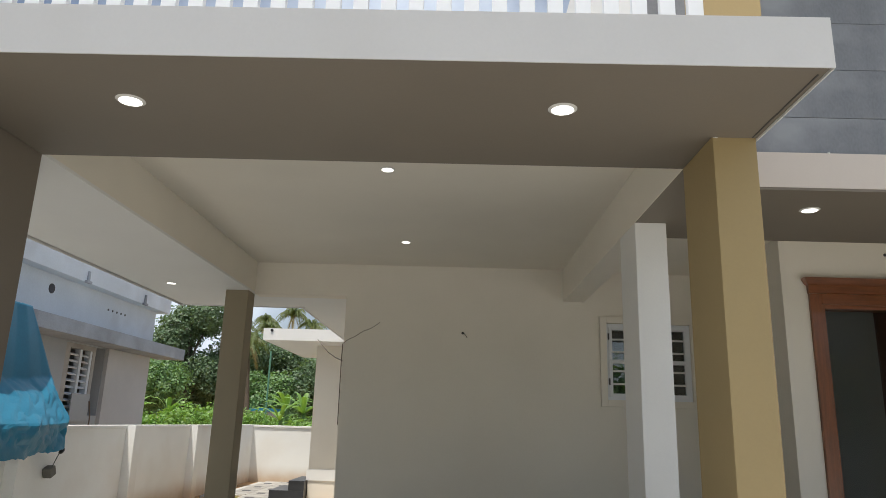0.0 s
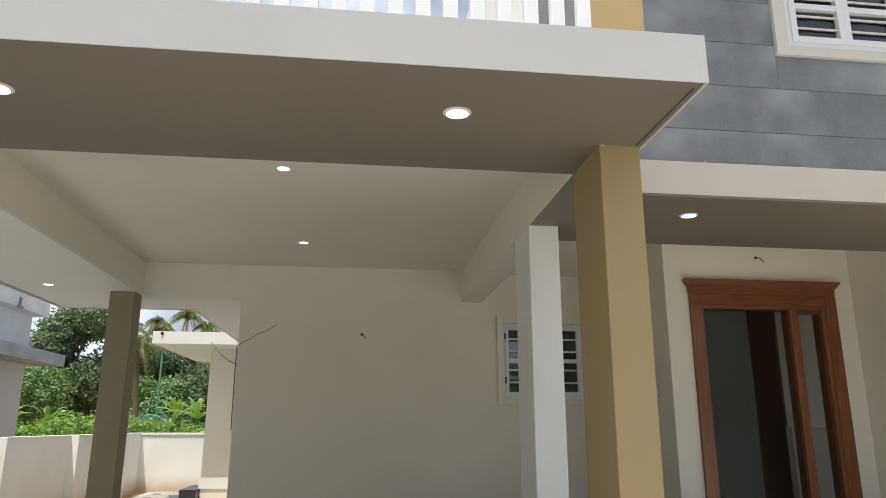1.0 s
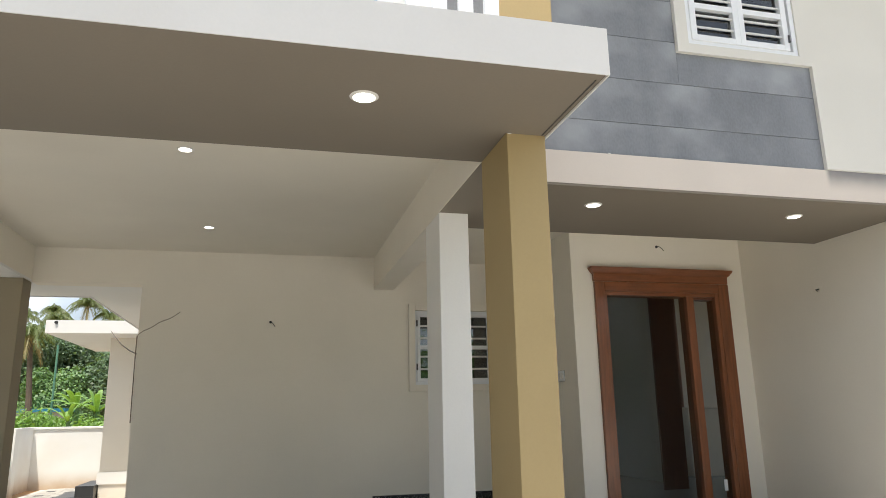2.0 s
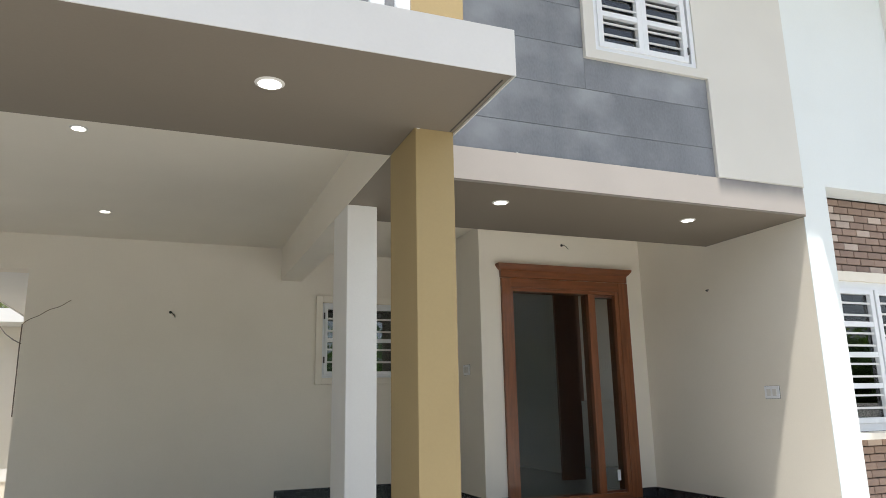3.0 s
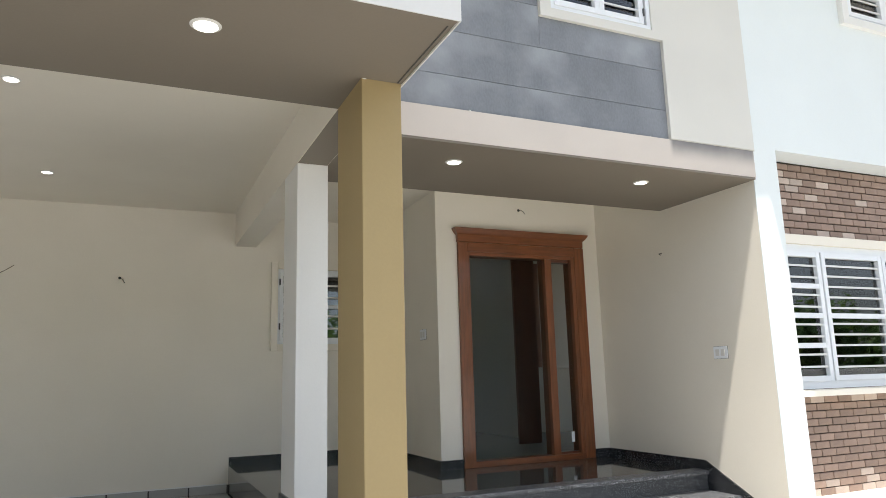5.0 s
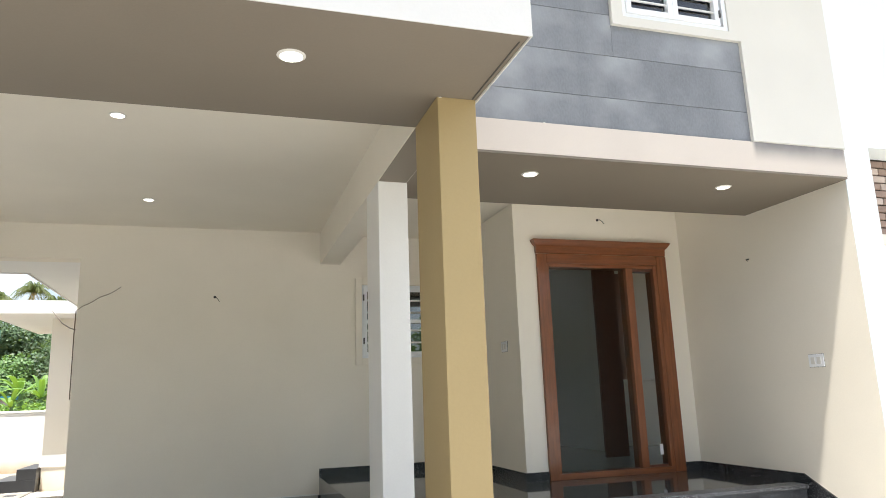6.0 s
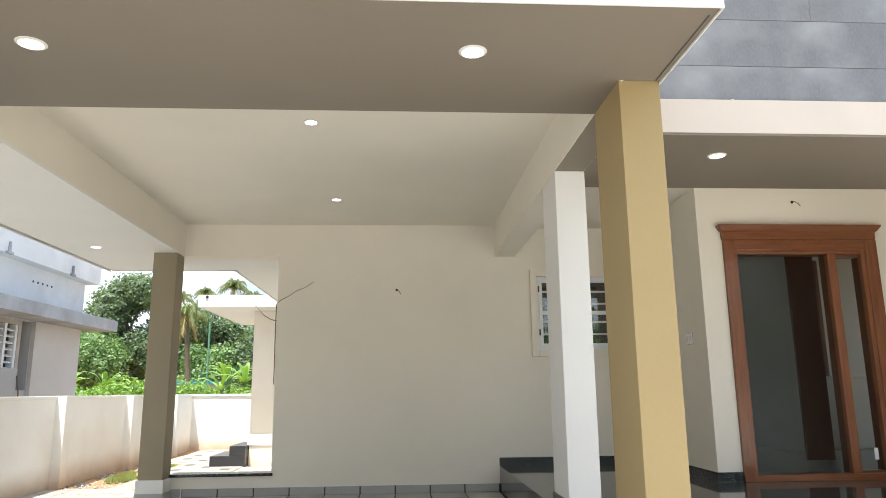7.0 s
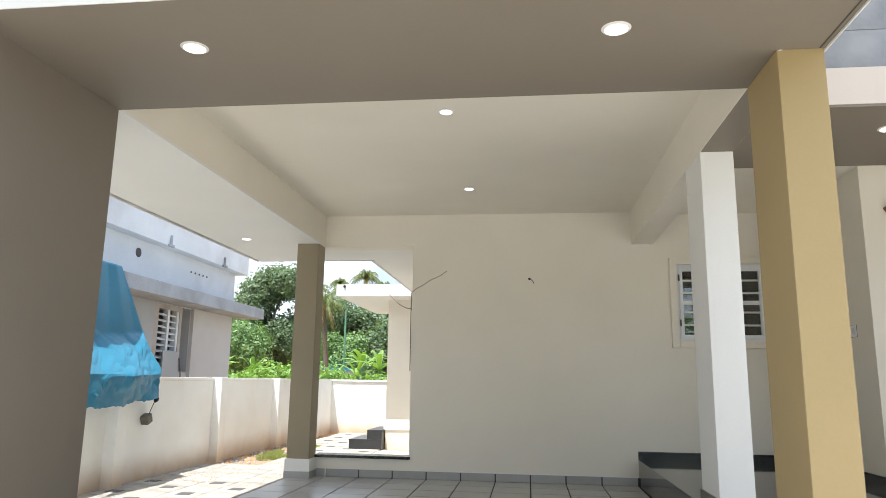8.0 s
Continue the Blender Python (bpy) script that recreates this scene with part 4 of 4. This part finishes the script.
def palm(x, y, h, seed, reach=3.0, label="tall coconut palm with drooping fronds", dry=3):
    rg = random.Random(seed)
    t = thing("palm_tree", label, "palm tree", "palms behind the yard")
    bm = bmesh.new()
    lean = rg.uniform(-0.6, 0.6)
    tube(bm, [(x, y, GZ), (x + lean * 0.3, y, h * 0.4), (x + lean * 0.7, y, h * 0.75), (x + lean, y, h)], [0.2, 0.15, 0.13, 0.12], 8)
    part("trunk", bm, BARK, t)
    for k in range(34):
        a = k * 2.4 + rg.uniform(-0.2, 0.2)
        el = rg.uniform(0.15, 1.35) if k >= dry else rg.uniform(-0.9, -0.3)
        V, F = [], []
        L = reach * rg.uniform(0.75, 1.1) * (0.62 if k < dry else 1.0)
        dv = Vector((math.cos(a), math.sin(a), 0))
        side = Vector((-math.sin(a), math.cos(a), 0))
        prev = None
        steps_n = 26
        for i in range(steps_n + 1):
            u = i / steps_n
            p = Vector((x + lean, y, h)) + dv * L * u * math.cos(el) * (1 - 0.15 * u) + Vector((0, 0, L * (math.sin(el) * u - 0.8 * u * u)))
            if prev is not None:
                w = 0.52 * reach / 3 * math.sin(math.pi * min(1, 0.14 + 0.84 * u)) ** 0.6
                for sg in (-1, 1):
                    tip = p + side * sg * w * rg.uniform(0.5, 0.9) + Vector((0, 0, -w * rg.uniform(0.7, 1.4))) + dv * 0.2 * w
                    b0 = len(V)
                    V += [tuple(prev), tuple(prev + (p - prev) * 0.8), tuple(tip)]
                    F.append((b0, b0 + 1, b0 + 2))
                b0 = len(V)
                V += [tuple(prev + side * 0.03), tuple(prev - side * 0.03), tuple(p - side * 0.02), tuple(p + side * 0.02)]
                F.append((b0, b0 + 1, b0 + 2, b0 + 3))
            prev = p
        me = bpy.data.meshes.new("frond")
        me.from_pydata(V, [], F)
        me.materials.append(DRYLEAF if k < dry else LEAF_P)
        o = new("frond", me)
        o.parent = t
    return t


def banana(x, y, h, seed):
    rg = random.Random(seed)
    t = thing("banana_plant", "banana plant with broad arching bright green leaves", "banana plant", "banana plants")
    bm = bmesh.new()
    tube(bm, [(x, y, GZ), (x, y, h * 0.35), (x + 0.05, y, h * 0.62)], [0.12, 0.10, 0.06], 8)
    part("stem", bm, LEAF_M, t)
    for k in range(9):
        a = k * 2.4 + rg.random()
        el = rg.uniform(0.75, 1.45)
        L = h * rg.uniform(0.5, 0.8)
        dv = Vector((math.cos(a), math.sin(a), 0))
        side = Vector((-math.sin(a), math.cos(a), 0))
        V, F = [], []
        for i in range(11):
            u = i / 10
            p = Vector((x, y, h * 0.6)) + dv * L * u * math.cos(el) + Vector((0, 0, L * (math.sin(el) * u - 0.55 * u * u)))
            w = 0.085 * h / 2.2 * math.sin(math.pi * min(1.0, 0.05 + 0.93 * u)) ** 0.6
            V += [tuple(p - side * w - Vector((0, 0, w * 0.35))), tuple(p), tuple(p + side * w - Vector((0, 0, w * 0.35)))]
            if i:
                b = 3 * i
                F += [(b - 3, b - 2, b + 1, b), (b - 2, b - 1, b + 2, b + 1)]
        me = bpy.data.meshes.new("leaf")
        me.from_pydata(V, [], F)
        me.materials.append(LEAF_B)
        o = new("leaf", me)
        o.parent = t
    return t


tree(-19.9, 52, 9.4, 2.9, LEAF_D, 11, "tall dark green tree behind the yard", 34000, 0.135)
tree(-22.6, 53, 6.6, 2.6, LEAF_D, 12, "broad dark green tree behind the yard", 24000, 0.135)
tree(-16.6, 55, 7.6, 3.2, LEAF_D, 13, "dark green tree beside the palms", 26000, 0.14)
tree(-20.5, 44, 4.9, 3.2, LEAF_M, 14, "low bushy green tree behind the crop", 27000, 0.13)
tree(-9.2, 50, 5.2, 3.2, LEAF_D, 15, "dark green bushy tree behind the banana plants", 25500, 0.14)
tree(-12.6, 47, 3.6, 2.4, LEAF_M, 16, "low green bush behind the crop", 18700, 0.13)
tree(-5.0, 54, 6.0, 3.4, LEAF_D, 17, "dark green tree partly behind the house", 17000, 0.14)
tree(-28.0, 50, 5.6, 3.6, LEAF_M, 18, "mid green tree partly behind the neighbour's house", 17000, 0.14)
tree(-15.2, 60, 7.4, 3.2, LEAF_D, 19, "dark green tree under the palms", 22000, 0.15)
tree(-12.2, 58, 6.8, 3.0, LEAF_D, 20, "dark green tree beyond the rear wing", 20000, 0.15)
palm(-11.55, 40, 5.5, 21, 1.9, "coconut palm with hanging dry fronds", dry=9)
palm(-22.9, 95, 15.2, 22, 3.6)
palm(-20.6, 97, 14.0, 23, 3.4)
palm(-26.6, 96, 14.4, 24, 3.0)
palm(-29.4, 95, 13.6, 25, 3.4)
palm(-24.6, 90, 12.6, 26, 3.2)
palm(-19.0, 92, 12.0, 27, 3.2)
banana(-5.6, 24, 2.3, 31)
banana(-4.9, 23.5, 2.1, 32)
banana(-10.1, 22.5, 1.9, 33)
banana(-9.6, 24, 1.9, 34)
banana(-5.3, 22, 1.7, 35)

rgh = random.Random(9)
blobs = [(rgh.uniform(-17, -2.0), rgh.uniform(19.0, 30), rgh.uniform(0.2, 0.95), rgh.uniform(0.5, 0.9), rgh.uniform(0.5, 0.9), rgh.uniform(0.35, 0.62)) for k in range(95)]
tagged(leaf_cloud("crop_plants", blobs, 90000, 0.075, LEAF_B, 41, None, 1.5), "dense bright green leafy crop behind the boundary wall", "bushes", kind="stuff")
blobs = [(-44 + 2.2 * k, 76 + rgh.uniform(-3, 3), rgh.uniform(1.0, 3.6), 2.6, 2.0, rgh.uniform(2.0, 4.2)) for k in range(26)]
tagged(leaf_cloud("far_woods", blobs, 22000, 0.4, LEAF_D, 42, None, 1.4), "dense dark green far trees", "woods", kind="stuff")
# trees across the road behind, which the window panes mirror
blobs = [(-40 + 2.4 * k, -23 + rgh.uniform(-3, 2), rgh.uniform(1.0, 3.2), 3.0, 2.2, rgh.uniform(2.2, 3.4)) for k in range(46)]
tagged(leaf_cloud("roadside_woods", blobs, 80000, 0.3, LEAF_M, 43, None, 1.4), "dense green trees across the road", "woods", kind="stuff")
shed = thing("shed", "low shed with a blue sheet roof among the plants", "shed")
part("wall", boxes((-13.2, 43.0, GZ, -10.9, 44.5, 1.5)), NEIGH2, shed)
part("roof", boxes((-13.5, 42.7, 1.5, -10.6, 44.8, 1.68)), TARP, shed)
solid("green_pole", cyl(bmesh.new(), (-6.55, 25.0, GZ), 0.032, 0.032, 3.75, 10), mat("green_painted_pole", (0.10, 0.25, 0.17), 0.5), "thin green painted pole among the plants", "pole", "")
# grass beside the boundary wall
rgn = np.random.RandomState(5)
V, F = [], []
for k in range(17000):
    y = rgn.uniform(10.6, 12.8)
    x = -4.12 + rgn.rand() * 0.42
    if noise.noise((x * 3, y * 1.3, 2.0)) < -0.12:
        continue
    h, a, w = rgn.uniform(0.02, 0.085), rgn.rand() * 6.28, 0.009
    b = len(V)
    V += [(x - w * math.cos(a), y - w * math.sin(a), GZ), (x + w * math.cos(a), y + w * math.sin(a), GZ), (x + rgn.normal() * 0.03, y + rgn.normal() * 0.03, GZ + h)]
    F.append((b, b + 1, b + 2))
me = bpy.data.meshes.new("grass")
me.from_pydata(V, [], F)
me.materials.append(leaf_mat("short_grass", (0.27, 0.32, 0.12)))
tagged(new("grass", me), "short green grass along the boundary wall", "grass", kind="stuff")
rgp = random.Random(6)
bm = bmesh.new()
for k in range(190):
    y = rgp.uniform(8.3, 13.5)
    x = -4.42 + (0.5 if y > 9.8 else 1.1) * rgp.random() ** 1.5
    s = rgp.uniform(0.008, 0.035)
    bmesh.ops.create_icosphere(bm, subdivisions=1, radius=s, matrix=Matrix.LocRotScale((x, y, GZ + s * 0.4), Euler((rgp.random() * 3, rgp.random() * 3, 0)), (1, rgp.uniform(0.6, 1), 0.6)))
solid("rubble", bm, SLABC, "scattered small stones along the boundary wall", "stones", "stuff")

for seed, n, m, label in ((61, 1000, SLABC, "grey broken stone chips strewn over the old pavers"), (62, 1000, SOIL, "brown earth crumbs strewn over the old pavers")):
    rgs = np.random.RandomState(seed)
    V, F = [], []
    for k in range(n):
        y = rgs.uniform(8.0, 10.9)
        x = -4.38 + 1.45 * rgs.rand()
        if noise.noise((x * 1.6, y * 1.6, 3.0 + seed)) < -0.1:
            continue
        c = Vector((x, y, GZ + 0.026))
        r, b = rgs.uniform(0.005, 0.017), len(V)
        V += [tuple(c + Vector((r * q[0] * rgs.uniform(0.6, 1.2), r * q[1] * rgs.uniform(0.6, 1.2), r * q[2]))) for q in ((1, 0, 0), (0, 1, 0), (-1, 0, 0), (0, -1, 0), (0.2, 0.1, 0.7))]
        F += [(b, b + 1, b + 4), (b + 1, b + 2, b + 4), (b + 2, b + 3, b + 4), (b + 3, b, b + 4)]
    me = bpy.data.meshes.new("stone_chips")
    me.from_pydata(V, [], F)
    me.materials.append(m)
    tagged(new("stone_chips", me), label, "gravel", kind="stuff")

# ---- pieces: cladding slabs, tiles, pavers, bricks ----
cl = bpy.data.objects["wall_cladding_backing"]


def piece(name, me, parent, loc):
    o = new(name, me)
    o.parent = parent
    o.location = loc
    return o


def block(w, d, h, material, bev=0.003):
    bm = bmesh.new()
    box(bm, 0, 0, 0, w, d, h)
    if bev:
        bmesh.ops.bevel(bm, geom=list(bm.edges), offset=bev, segments=1, affect="EDGES")
    return mesh_of("piece", bm, material)


zs = [2.727, 2.963, 3.286, 3.608, 3.93, 4.252, 4.574, 4.896, 5.218, 5.5]
for k in range(len(zs) - 1):
    x1 = 3.972 if zs[k + 1] < 3.54 else 2.858
    h = zs[k + 1] - zs[k] - 0.003
    if k == 2:
        piece("slab", block(2.858 - 1.2, 0.012, h, GREY, 0.0015), cl, (1.2, FY, zs[k] + 0.002))
        piece("slab", block(3.972 - 2.862, 0.012, 3.533 - zs[k] - 0.004, GREY, 0.0015), cl, (2.8585, FY, zs[k] + 0.002))
        continue
    piece("slab", block(x1 - 1.2, 0.012, h, GREY, 0.0015), cl, (1.2, FY, zs[k] + 0.002))

TP = 0.372
tile_me = block(TP - 0.014, TP - 0.014, 0.012, TILE, 0.0015)
for i in range(10):
    for j in range(13):
        y = BY - 0.012 - TP * (j + 1)
        piece("tile", tile_me, floor, (1.262 - TP * (i + 1) + 0.007, y + 0.007, CZ - 0.012))
sk_me = block(TP - 0.014, 0.010, 0.082, TILE, 0.0015)
skirt = solid("baseboard_tiles", boxes((-2.085, BY - 0.004, CZ - 0.01, 1.27, BY - 0.001, CZ + 0.08)), GROUT, "grey tile skirting along the car porch wall", "skirting")
for i in range(9):
    piece("tile", sk_me, skirt, (1.262 - TP * (i + 1) + 0.007, BY - 0.013, CZ))
piece("tile", block(0.10, 0.010, 0.082, TILE, 0.0015), skirt, (-2.198, BY - 0.013, CZ))
pv = bpy.data.objects["pavement"]
pv_me = block(0.39, 0.39, 0.022, PAVER, 0.004)
pd_me = block(0.15, 0.15, 0.006, PAVERD, 0.002)
for i in range(5):
    for j in range(26):
        if (i < 2 and 8 < j < 18) or (i < 1 and j >= 18) or j > 24:
            continue
        piece("paver", pv_me, pv, (-4.50 + 0.4 * i, 6.3 + 0.4 * j, GZ + 0.006))
        if (i + j) % 2 == 0 and (j < 5 or j > 13):
            piece("dark_paver", pd_me, pv, (-4.375 + 0.4 * i, 6.42 + 0.4 * j, GZ + 0.0265))

bw = bpy.data.objects["wall_brick_backing"]
BL, BH, BG = 0.159, 0.0535, 0.006
mes = [block(BL, 0.02, BH, BRICKM, 0.003), block(BL / 2, 0.02, BH, BRICKM, 0.003), block(BL, 0.024, BH, BRICKM, 0.004), block(BL, 0.021, BH, BRICKP, 0.003)]
rb = random.Random(3)
near, rest = [], []
for z0, z1 in ((-0.02, BWZ0 - 0.052), (BWZ1 + 0.085, 2.765)):
    n = int((z1 - z0) / (BH + BG))
    st = (z1 - z0) / n
    for k in range(n):
        x = 5.10 - (0.1 if k % 2 else 0.0)
        while x < 8.3:
            spot = (max(x, 5.10), FY + 0.222 - 0.004 * rb.random(), z0 + k * st)
            if x < 5.10:
                near.append((mes[1], spot))
            elif x < 6.4:
                near.append((mes[rb.choice((0, 0, 0, 2, 2, 2, 0, 3))], spot))
            else:
                rest.append(spot)
            x += BL + BG
for me, spot in near[:420]:
    piece("brick", me, bw, spot)
bm = bmesh.new()
for s in rest + [q for _, q in near[420:]]:
    box(bm, s[0], s[1], s[2], s[0] + BL, s[1] + 0.02, s[2] + BH)
tagged(part("bricks_beyond", bm, BRICKM, bw), kind="stuff")
